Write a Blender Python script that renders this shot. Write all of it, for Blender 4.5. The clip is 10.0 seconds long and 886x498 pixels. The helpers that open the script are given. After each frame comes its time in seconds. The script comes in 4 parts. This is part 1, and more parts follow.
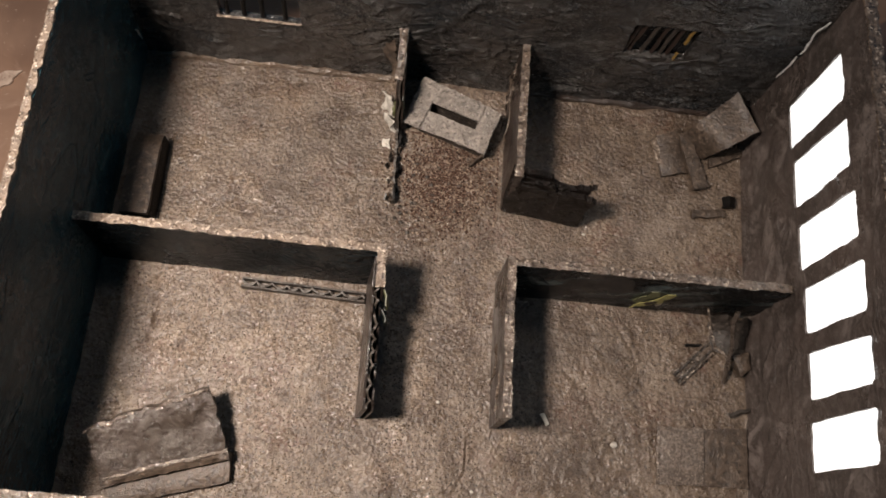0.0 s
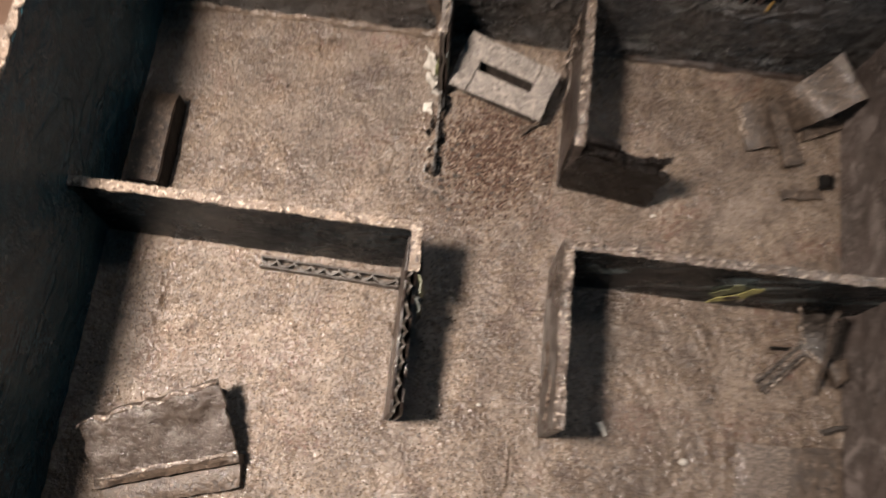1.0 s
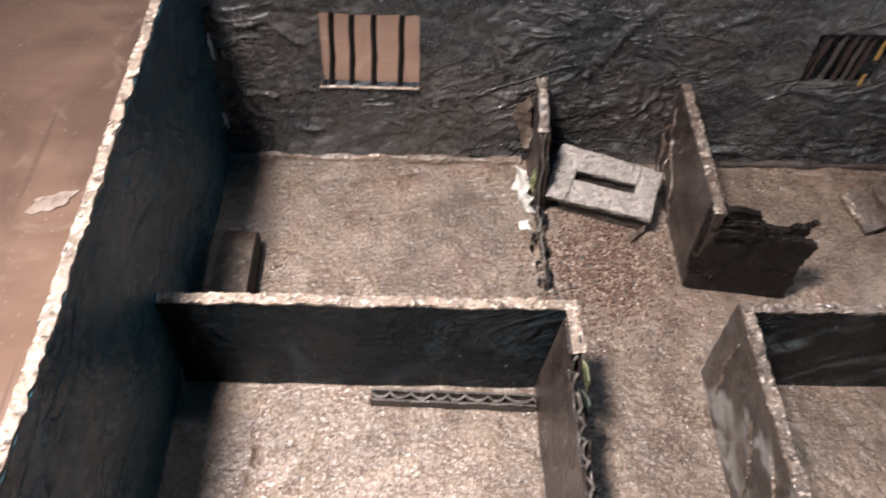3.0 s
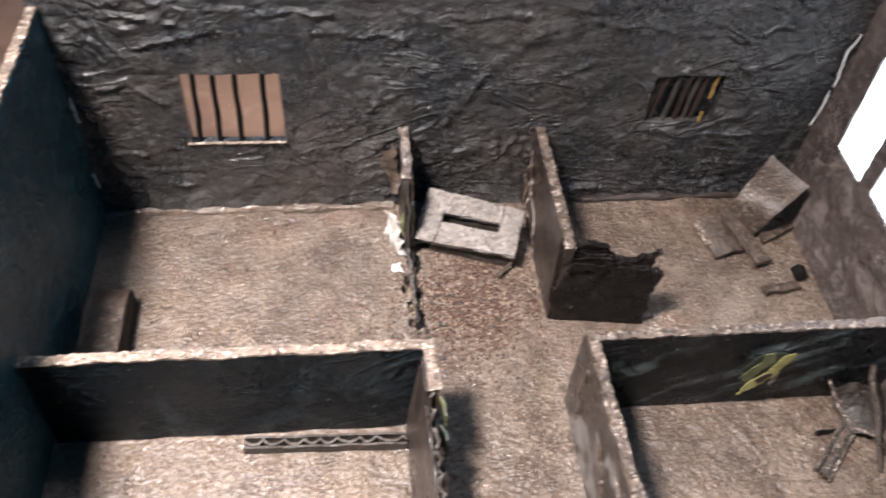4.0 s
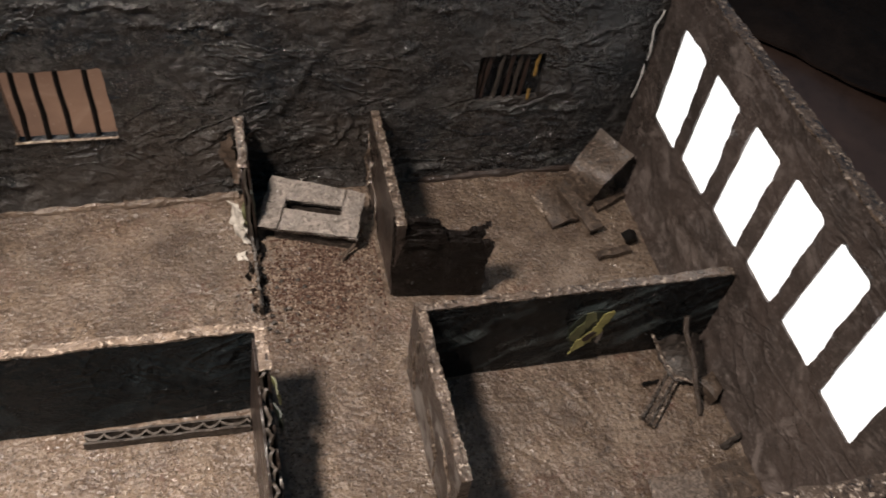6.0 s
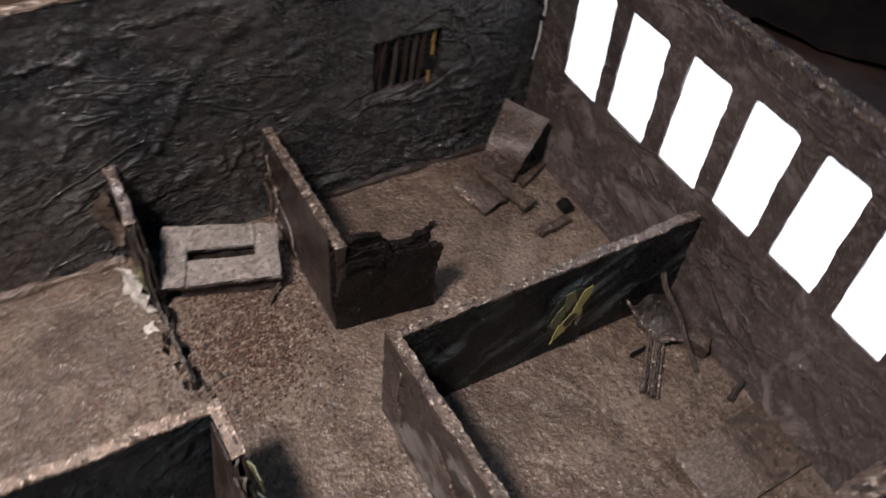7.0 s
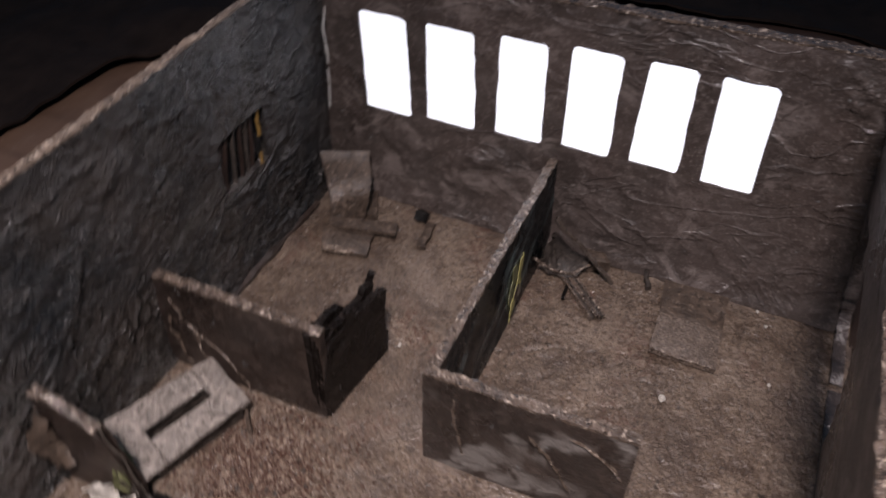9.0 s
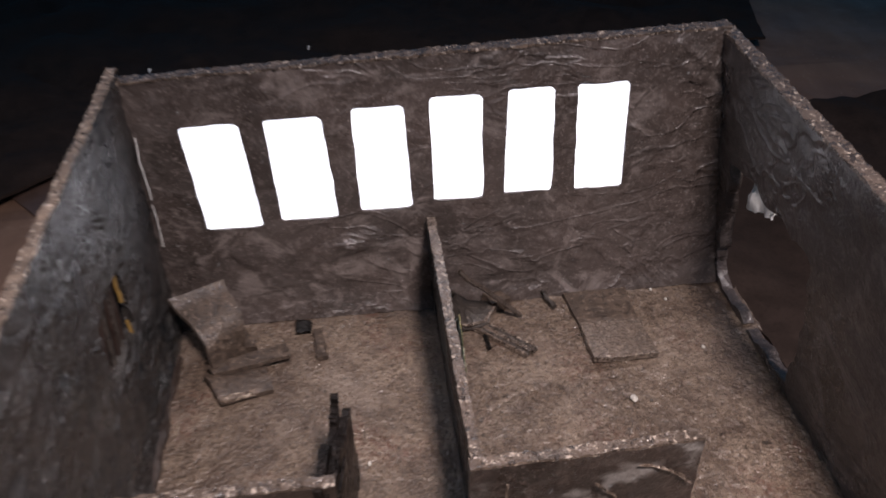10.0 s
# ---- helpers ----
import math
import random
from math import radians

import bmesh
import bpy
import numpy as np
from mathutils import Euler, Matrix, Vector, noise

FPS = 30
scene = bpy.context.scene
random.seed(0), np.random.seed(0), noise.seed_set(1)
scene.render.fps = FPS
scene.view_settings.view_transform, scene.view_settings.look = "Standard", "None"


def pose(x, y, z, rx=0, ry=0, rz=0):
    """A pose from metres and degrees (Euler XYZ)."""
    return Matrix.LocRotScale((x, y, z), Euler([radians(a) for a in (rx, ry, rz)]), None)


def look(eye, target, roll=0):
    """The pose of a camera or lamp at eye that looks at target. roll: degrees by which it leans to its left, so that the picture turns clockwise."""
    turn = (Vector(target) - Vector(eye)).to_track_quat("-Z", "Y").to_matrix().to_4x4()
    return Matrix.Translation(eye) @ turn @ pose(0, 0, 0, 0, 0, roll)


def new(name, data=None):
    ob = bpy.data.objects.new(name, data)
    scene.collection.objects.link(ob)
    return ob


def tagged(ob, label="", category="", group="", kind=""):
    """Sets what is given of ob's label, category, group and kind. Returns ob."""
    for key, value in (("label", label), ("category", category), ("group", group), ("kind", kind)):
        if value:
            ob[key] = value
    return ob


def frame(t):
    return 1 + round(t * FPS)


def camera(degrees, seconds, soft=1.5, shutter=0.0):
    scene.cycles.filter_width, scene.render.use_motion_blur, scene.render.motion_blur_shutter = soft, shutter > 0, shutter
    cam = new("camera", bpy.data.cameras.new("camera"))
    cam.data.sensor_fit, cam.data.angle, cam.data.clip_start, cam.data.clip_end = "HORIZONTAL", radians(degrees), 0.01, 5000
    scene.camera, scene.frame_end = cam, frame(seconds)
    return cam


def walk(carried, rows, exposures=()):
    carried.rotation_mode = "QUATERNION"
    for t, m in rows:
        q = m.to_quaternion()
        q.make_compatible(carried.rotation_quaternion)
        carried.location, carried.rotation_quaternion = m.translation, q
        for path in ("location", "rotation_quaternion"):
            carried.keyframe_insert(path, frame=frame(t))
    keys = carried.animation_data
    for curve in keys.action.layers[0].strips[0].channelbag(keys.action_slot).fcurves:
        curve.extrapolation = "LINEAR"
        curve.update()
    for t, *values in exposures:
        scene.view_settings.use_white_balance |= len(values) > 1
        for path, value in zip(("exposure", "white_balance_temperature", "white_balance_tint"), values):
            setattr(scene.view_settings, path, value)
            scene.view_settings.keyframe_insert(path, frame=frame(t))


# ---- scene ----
cam = camera(56.4, 10.0, soft=1.6, shutter=0.6)
PATH = [
    (0, (-0.0480, -0.1680, 0.4370), (-0.0403, -0.1067, 0.2468), 12.7),
    (0.5, (-0.0331, -0.1685, 0.4279), (-0.0361, -0.1061, 0.2380), 4.8),
    (1, (-0.0422, -0.1513, 0.3819), (-0.0468, -0.0954, 0.1899), 2.7),
    (1.5, (-0.0721, -0.1443, 0.3320), (-0.0798, -0.0962, 0.1380), -2.8),
    (2, (-0.0882, -0.1666, 0.3323), (-0.0995, -0.0992, 0.1443), -4.2),
    (2.5, (-0.1163, -0.2082, 0.2983), (-0.1235, -0.0975, 0.1319), -0.4),
    (3.8, (-0.1012, -0.2168, 0.3128), (-0.0818, -0.0909, 0.1586), 5.1),
    (4, (-0.0870, -0.2198, 0.3154), (-0.0666, -0.0921, 0.1628), 4.8),
    (4.5, (-0.0770, -0.2189, 0.3153), (-0.0498, -0.0915, 0.1635), 5.9),
    (5, (-0.0720, -0.2214, 0.3188), (-0.0407, -0.0955, 0.1666), 6.4),
    (5.5, (-0.0623, -0.2267, 0.3188), (-0.0267, -0.1020, 0.1666), 7.2),
    (6, (-0.0544, -0.2361, 0.3228), (-0.0138, -0.1130, 0.1705), 8.2),
    (6.2, (-0.0561, -0.2354, 0.3202), (-0.0107, -0.1135, 0.1683), 9.0),
    (7.3, (-0.0885, -0.1785, 0.2607), (0.0009, -0.0734, 0.1159), 6.5),
    (7.5, (-0.0918, -0.1712, 0.2411), (0.0082, -0.0682, 0.1019), 6.5),
    (8, (-0.1245, -0.1427, 0.2228), (-0.0019, -0.0580, 0.0894), 7.0),
    (8.5, (-0.1159, -0.1719, 0.2592), (0.0049, -0.0864, 0.1247), 4.8),
    (9, (-0.1705, -0.1230, 0.2845), (-0.0347, -0.0654, 0.1494), 1.4),
    (9.4, (-0.1673, -0.0778, 0.2972), (-0.0210, -0.0458, 0.1647), -2.3),
    (9.5, (-0.1660, -0.0599, 0.2984), (-0.0160, -0.0393, 0.1678), -3.1),
    (9.7, (-0.1781, -0.0292, 0.2907), (-0.0224, -0.0320, 0.1651), -3.5),
    (10, (-0.1670, -0.0200, 0.2680), (-0.0081, -0.0361, 0.1476), -1.4),
]
EXPOSURES = [(0.0, -0.12, 6400, 10), (0.5, 0.12, 6400, 10), (1.0, 0.35, 6350, 10), (1.5, 0.57, 5950, 10), (2.0, 0.75, 5900, 10), (2.5, 0.83, 5680, 10), (4.0, 1.10, 5600, 10), (4.5, 0.97, 5600, 10),
             (5.0, 0.80, 5700, 10), (5.5, 0.25, 6250, 10), (6.0, -0.05, 6300, 10), (7.5, -0.12, 5650, 17), (8.0, 0.02, 5700, 18), (8.5, 0.04, 5720, 18), (9.0, -0.17, 5800, 18), (9.5, 0.05, 5900, 18), (10.0, 0.2, 5840, 18)]
walk(cam, [(t, look(eye, target, roll)) for t, eye, target, roll in PATH], EXPOSURES)

# ---- light: a desk lamp over the near left of the table, an added one beyond the back wall, a dim bluish room ----
world = bpy.data.worlds.new("room")
scene.world = world
world.use_nodes = True
world.node_tree.nodes["Background"].inputs["Color"].default_value = (0.18, 0.56, 0.92, 1)
world.node_tree.nodes["Background"].inputs["Strength"].default_value = 0.10


def lamp(name, eye, target, size, watts, colour, spread):
    data = bpy.data.lights.new(name, "AREA")
    data.shape, data.size, data.energy, data.color, data.spread = "DISK", size, watts, colour, radians(spread)
    ob = new(name, data)
    ob.matrix_world = look(eye, target)
    return ob


lamp("room_lamp", (-0.300, -0.140, 0.63), (-0.135, -0.088, 0), 0.10, 2.4, (1.0, 0.86, 0.74), 88)
# Added lamp, standing for the desk lamp's later place.
lamp("added_back_lamp", (-0.06, 0.17, 0.63), (0.0, -0.02, 0), 0.10, 0.20, (1.0, 0.90, 0.82), 150)

# ---- materials ----
def rgb(c):
    return (c[0], c[1], c[2], 1)


class Nodes:
    """A small builder for one procedural material."""

    def __init__(self, name):
        self.mat = bpy.data.materials.new(name)
        self.mat.use_nodes = True
        self.tree = self.mat.node_tree
        self.bsdf = self.tree.nodes["Principled BSDF"]
        self.coord = self.tree.nodes.new("ShaderNodeTexCoord").outputs["Object"]

    def put(self, socket, value):
        if hasattr(value, "is_linked"):
            self.tree.links.new(value, socket)
        else:
            socket.default_value = value

    def noise(self, scale, detail=4.0, rough=0.6, distort=0.0, stretch=None):
        n = self.tree.nodes.new("ShaderNodeTexNoise")
        src = self.coord
        if stretch:
            m = self.tree.nodes.new("ShaderNodeMapping")
            m.inputs["Scale"].default_value = stretch
            self.tree.links.new(src, m.inputs["Vector"])
            src = m.outputs["Vector"]
        self.tree.links.new(src, n.inputs["Vector"])
        for key, v in (("Scale", scale), ("Detail", detail), ("Roughness", rough), ("Distortion", distort)):
            n.inputs[key].default_value = v
        return n.outputs["Fac"]

    def cells(self, scale, feature="F1"):
        n = self.tree.nodes.new("ShaderNodeTexVoronoi")
        n.feature = feature
        self.tree.links.new(self.coord, n.inputs["Vector"])
        n.inputs["Scale"].default_value = scale
        return n.outputs["Distance"]

    def ramp(self, fac, *stops):
        n = self.tree.nodes.new("ShaderNodeValToRGB")
        el = n.color_ramp.elements
        while len(el) < len(stops):
            el.new(0.5)
        for e, (p, c) in zip(el, stops):
            e.position, e.color = p, rgb(c) if hasattr(c, "__len__") else (c, c, c, 1)
        self.tree.links.new(fac, n.inputs["Fac"])
        return n.outputs["Color"]

    def mix(self, fac, a, b, kind="MIX"):
        n = self.tree.nodes.new("ShaderNodeMix")
        n.data_type, n.blend_type = "RGBA", kind
        self.put(n.inputs[0], fac)
        for s, v in ((n.inputs[6], a), (n.inputs[7], b)):
            self.put(s, rgb(v) if isinstance(v, tuple) else v)
        return n.outputs[2]

    def maths(self, op, a, b):
        n = self.tree.nodes.new("ShaderNodeMath")
        n.operation = op
        self.put(n.inputs[0], a)
        self.put(n.inputs[1], b)
        return n.outputs[0]

    def bump(self, height, strength, distance, under=None):
        n = self.tree.nodes.new("ShaderNodeBump")
        n.inputs["Strength"].default_value, n.inputs["Distance"].default_value = strength, distance
        self.tree.links.new(height, n.inputs["Height"])
        if under:
            self.tree.links.new(under, n.inputs["Normal"])
        return n.outputs["Normal"]

    def done(self, colour, rough, normal=None, spec=0.5, coat=0.0, coat_rough=0.15):
        self.put(self.bsdf.inputs["Base Color"], rgb(colour) if isinstance(colour, tuple) else colour)
        self.put(self.bsdf.inputs["Roughness"], rough)
        self.bsdf.inputs["Specular IOR Level"].default_value = spec
        self.put(self.bsdf.inputs["Coat Weight"], coat)
        self.bsdf.inputs["Coat Roughness"].default_value = coat_rough
        if normal:
            self.put(self.bsdf.inputs["Normal"], normal)
            self.put(self.bsdf.inputs["Coat Normal"], normal)
        return self.mat


def floor_material():
    """Brown paint and varnish over gritty, leathery paper."""
    k = Nodes("varnished_gritty_floor")
    stain, big, mid = k.noise(9, 4, 0.6, 0.4), k.noise(26, 5, 0.65, 0.6), k.noise(95, 5, 0.65, 0.4)
    grain, fine = k.noise(430, 4, 0.6, 0.3), k.noise(1100, 2, 0.6)
    pit = k.cells(520)
    base = k.ramp(big, (0.32, (0.058, 0.038, 0.027)), (0.5, (0.122, 0.088, 0.063)), (0.68, (0.205, 0.154, 0.113)))
    base = k.mix(k.ramp(mid, (0.34, 0.75), (0.50, 0.0)), base, (0.058, 0.039, 0.028))
    base = k.mix(k.ramp(mid, (0.54, 0.0), (0.74, 0.5)), base, (0.215, 0.165, 0.122))
    base = k.mix(k.ramp(grain, (0.36, 0.7), (0.50, 0.0)), base, (0.040, 0.027, 0.019))
    base = k.mix(k.ramp(grain, (0.55, 0.0), (0.70, 0.35)), base, (0.225, 0.172, 0.128))
    base = k.mix(k.ramp(stain, (0.52, 0.0), (0.66, 0.65)), base, (0.062, 0.047, 0.037))
    base = k.mix(k.ramp(k.noise(17, 3, 0.5, 0.8), (0.60, 0.0), (0.72, 0.55)), base, (0.23, 0.178, 0.138))
    rust = k.maths("MULTIPLY", k.ramp(k.noise(24, 3), (0.54, 0.0), (0.66, 1.0)), k.ramp(k.noise(420, 3), (0.45, 0.0), (0.62, 0.8)))
    base = k.mix(rust, base, (0.085, 0.040, 0.026))
    base = k.mix(k.ramp(k.noise(300, 3, 0.6, 0.6), (0.30, 0.85), (0.37, 0.0)), base, (0.020, 0.014, 0.010))
    n = k.bump(big, 0.4, 0.0016)
    n = k.bump(mid, 0.4, 0.0012, n)
    n = k.bump(pit, 0.8, 0.0006, n)
    n = k.bump(grain, 1.0, 0.0011, n)
    n = k.bump(fine, 0.6, 0.00012, n)
    rough = k.ramp(k.noise(38, 4), (0.35, 0.20), (0.65, 0.40))
    return k.done(base, rough, n, 0.6, k.ramp(k.noise(21, 4, 0.6, 0.5), (0.40, 0.10), (0.62, 0.45)), 0.12)


def wall_material(name, dark, brown, grey, gloss, wrinkle, coat=0.2, spec=0.5, smear=None, drag=(9, 9, 70), worn=0.35, grain=1.0):
    k = Nodes(name)
    big, mid, fine = k.noise(16, 4), k.noise(60, 5, 0.6, 0.8), k.noise(800, 3)
    base = k.mix(k.ramp(big, (0.38, 0.0), (0.62, 1.0)), dark, brown)
    base = k.mix(k.ramp(mid, (0.52, 0.0), (0.75, 0.8)), base, grey)
    base = k.mix(k.ramp(k.noise(260, 4, 0.6), (0.54, 0.0), (0.72, 0.7)), base, tuple(c * 1.7 for c in grey))
    base = k.mix(k.ramp(fine, (0.58, 0.0), (0.72, 0.7)), base, tuple(c * 2.6 for c in grey))
    if smear:
        turn = k.tree.nodes.new("ShaderNodeMapping")
        turn.vector_type = "TEXTURE"
        turn.inputs["Rotation"].default_value, turn.inputs["Scale"].default_value = (0, radians(-24), 0), tuple(1 / d for d in drag)
        k.tree.links.new(k.coord, turn.inputs["Vector"])
        streak = k.tree.nodes.new("ShaderNodeTexNoise")
        streak.inputs["Scale"].default_value, streak.inputs["Detail"].default_value, streak.inputs["Distortion"].default_value = 2.2, 5.0, 0.5
        k.tree.links.new(turn.outputs["Vector"], streak.inputs["Vector"])
        base = k.mix(k.maths("MULTIPLY", k.ramp(streak.outputs["Fac"], (0.50, 0.0), (0.62, 1.0)), k.ramp(k.noise(22, 2), (0.46, 0.0), (0.56, 1.0))), base, smear)
    base = k.mix(k.ramp(k.noise(300, 2, 0.5), (0.73, 0.0), (0.77, 0.7)), base, (0.20, 0.205, 0.205))
    base = k.mix(k.maths("MULTIPLY", k.ramp(k.noise(34, 5, 0.7, 1.2), (0.54, 0.0), (0.64, 1.0)), worn), base, tuple(c * 1.9 for c in grey))
    where = k.ramp(k.noise(11, 3, 0.5, 0.5), (0.46, 0.0), (0.60, 1.0))
    fold = k.noise(17, 2, 0.45, 2.2, (1.0, 1.0, 1.7))
    fold = k.maths("MULTIPLY", k.ramp(fold, (0.46, 0.0), (0.50, 1.0), (0.56, 0.0)), where)
    small = k.noise(58, 3, 0.5, 1.0, (1.0, 1.0, 1.25))
    small = k.maths("MULTIPLY", k.ramp(small, (0.42, 0.0), (0.50, 1.0), (0.58, 0.0)), where)
    n = k.bump(fold, 0.6 * wrinkle, 0.0030)
    n = k.bump(small, 0.4 * wrinkle, 0.0014, n)
    n = k.bump(k.noise(190, 5, 0.7), 0.6 * min(1.5, grain), 0.0011 * grain, n)
    n = k.bump(k.noise(700, 3, 0.6), 0.8, 0.00045 * grain, n)
    rough = k.ramp(k.noise(22, 5, 0.65), (0.38, gloss - 0.10), (0.62, gloss + 0.25))
    return k.done(base, rough, n, spec, coat, 0.14)


def fleck_material(name, body, dark, bright, dark_share, bright_share, fine=1.0, relief=1.0, gloss=0.85):
    """A torn card edge under varnish: a mottled body with black and bright flecks, glossy and uneven."""
    k = Nodes(name)
    a, b, c = k.noise(110 * fine, 5, 0.7, 0.5), k.noise(380 * fine, 4, 0.65), k.noise(560 * fine, 3, 0.6)
    base = k.mix(k.ramp(a, (0.35, 0.0), (0.65, 1.0)), tuple(v * 0.55 for v in body), tuple(v * 1.25 for v in body))
    base = k.mix(k.ramp(b, (0.50 - dark_share, 1.0), (0.58 - dark_share, 0.0)), base, dark)
    base = k.mix(k.ramp(c, (0.62 - bright_share, 0.0), (0.68 - bright_share, 1.0)), base, bright)
    n = k.bump(a, 0.5, 0.0022 * relief)
    n = k.bump(b, 0.9, 0.0006 * relief, n)
    n = k.bump(c, 1.0, 0.0002 * relief, n)
    return k.done(base, k.ramp(b, (0.4, 0.62 - 0.54 * gloss), (0.6, 0.85 - 0.53 * gloss)), n, 0.25 + 0.35 * gloss, gloss * gloss, 0.10)


def plain_material(name, low, high, scale, rough, depth=0.0006, spec=0.5, coat=0.0, stretch=None):
    k = Nodes(name)
    a, b = k.noise(scale, 5, 0.65, 0.3, stretch), k.noise(scale * 7, 3)
    base = k.mix(k.ramp(a, (0.3, 0.0), (0.7, 1.0)), low, high)
    base = k.mix(k.ramp(b, (0.5, 0.0), (0.8, 0.5)), base, tuple(c * 0.45 for c in low))
    n = k.bump(a, 0.5, depth)
    n = k.bump(b, 0.5, depth * 0.4, n)
    return k.done(base, k.ramp(a, (0.3, rough), (0.7, min(1.0, rough + 0.2))), n, spec, coat)


FLOOR = floor_material()
WALL_BACK = wall_material("crinkled_dark_grey_paint", (0.008, 0.010, 0.012), (0.036, 0.029, 0.024), (0.050, 0.047, 0.044), 0.18, 1.35, 0.6, 0.5, grain=1.9)
# Black paint; the teal of the wall's shade is put into its colour.
WALL_LEFT = wall_material("teal_shaded_black_paint", (0.008, 0.030, 0.041), (0.012, 0.040, 0.052), (0.020, 0.060, 0.074), 0.24, 0.6, 0.15, 0.3)
WALL_RIGHT = wall_material("crinkled_brown_paint", (0.036, 0.028, 0.024), (0.070, 0.053, 0.046), (0.084, 0.069, 0.062), 0.30, 0.5, 0.3, 0.5, worn=0.75)
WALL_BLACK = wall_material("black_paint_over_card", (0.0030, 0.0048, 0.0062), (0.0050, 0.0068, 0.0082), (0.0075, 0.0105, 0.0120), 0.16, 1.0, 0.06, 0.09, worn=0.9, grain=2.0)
WALL_NEAR_BLACK = wall_material("near_black_brown_card", (0.0040, 0.0031, 0.0027), (0.0090, 0.0066, 0.0055), (0.0120, 0.0090, 0.0076), 0.20, 0.9, 0.07, 0.12, worn=0.6, grain=2.0)
WALL_BROWN = wall_material("brown_paint_over_card", (0.013, 0.009, 0.007), (0.028, 0.019, 0.015), (0.038, 0.028, 0.023), 0.30, 0.5, 0.25, 0.4)
WALL_STREAKED = wall_material("streaked_brown_paint", (0.013, 0.009, 0.007), (0.028, 0.019, 0.015), (0.038, 0.028, 0.023), 0.28, 0.6, 0.35, 0.45, (0.165, 0.148, 0.134), (24, 28, 40))
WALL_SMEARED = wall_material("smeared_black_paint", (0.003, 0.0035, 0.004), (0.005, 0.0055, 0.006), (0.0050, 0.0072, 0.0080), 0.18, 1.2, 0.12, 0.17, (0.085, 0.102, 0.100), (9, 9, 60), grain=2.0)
BED_CARD = plain_material("rumpled_dark_card", (0.036, 0.026, 0.020), (0.075, 0.056, 0.043), 230, 0.20, 0.0026, 0.55, 0.75)
RIM = fleck_material("bare_card_edge", (0.185, 0.136, 0.100), (0.050, 0.036, 0.026), (0.46, 0.375, 0.30), 0.13, 0.045, 0.9, 2.0, 0.7)
RIM_DARK = fleck_material("painted_card_edge", (0.100, 0.072, 0.053), (0.036, 0.026, 0.020), (0.38, 0.31, 0.25), 0.12, 0.035, 0.9, 2.0)
CARD = fleck_material("painted_card", (0.070, 0.049, 0.035), (0.034, 0.024, 0.018), (0.135, 0.100, 0.075), 0.09, 0.03, 0.8, 1.3, 0.45)
CARD_DARK = fleck_material("dark_painted_card", (0.042, 0.033, 0.027), (0.018, 0.014, 0.011), (0.105, 0.084, 0.068), 0.09, 0.03, 0.8, 1.4, 0.4)
CARD_BLACK = plain_material("near_black_card", (0.003, 0.003, 0.003), (0.009, 0.007, 0.006), 150, 0.40, 0.0012, 0.15, 0.0)
FLUTE_DARK = plain_material("dark_flute_paper", (0.007, 0.006, 0.005), (0.034, 0.028, 0.023), 240, 0.3, 0.0006, 0.5, 0.3)
FLUTE_EDGE = plain_material("torn_flute_edge", (0.028, 0.023, 0.019), (0.085, 0.069, 0.056), 200, 0.35, 0.0003)
PALE = fleck_material("pale_grey_painted_card", (0.215, 0.183, 0.157), (0.098, 0.082, 0.069), (0.31, 0.27, 0.236), 0.10, 0.02, 1.2, 2.0, 0.6)
PALE_WORN = fleck_material("dark_worn_card", (0.120, 0.099, 0.083), (0.075, 0.061, 0.051), (0.22, 0.185, 0.155), 0.06, 0.04, 1.9, 1.0)
WHITE = plain_material("torn_white_paper", (0.28, 0.25, 0.21), (0.66, 0.62, 0.56), 220, 0.6, 0.0006)
BRIGHT_WHITE = plain_material("glossy_white_paper", (0.55, 0.53, 0.49), (0.80, 0.79, 0.76), 200, 0.25, 0.0005)
TAPE = plain_material("crumpled_clear_tape", (0.20, 0.135, 0.10), (0.46, 0.37, 0.30), 90, 0.22, 0.0010, 0.5, 0.6)
YELLOW = plain_material("yellow_printed_paper", (0.13, 0.115, 0.030), (0.42, 0.38, 0.14), 60, 0.4, 0.0005)
OLIVE = plain_material("olive_printed_paper", (0.035, 0.037, 0.015), (0.18, 0.18, 0.080), 60, 0.4, 0.0005)
GREEN = plain_material("green_printed_paper", (0.005, 0.008, 0.006), (0.022, 0.030, 0.018), 90, 0.4, 0.0005)
AMBER = plain_material("amber_painted_wood", (0.09, 0.048, 0.012), (0.27, 0.165, 0.04), 160, 0.4, 0.0004)
RUSTY = plain_material("rusty_brown_wood", (0.012, 0.007, 0.0055), (0.034, 0.018, 0.012), 140, 0.45, 0.0004)


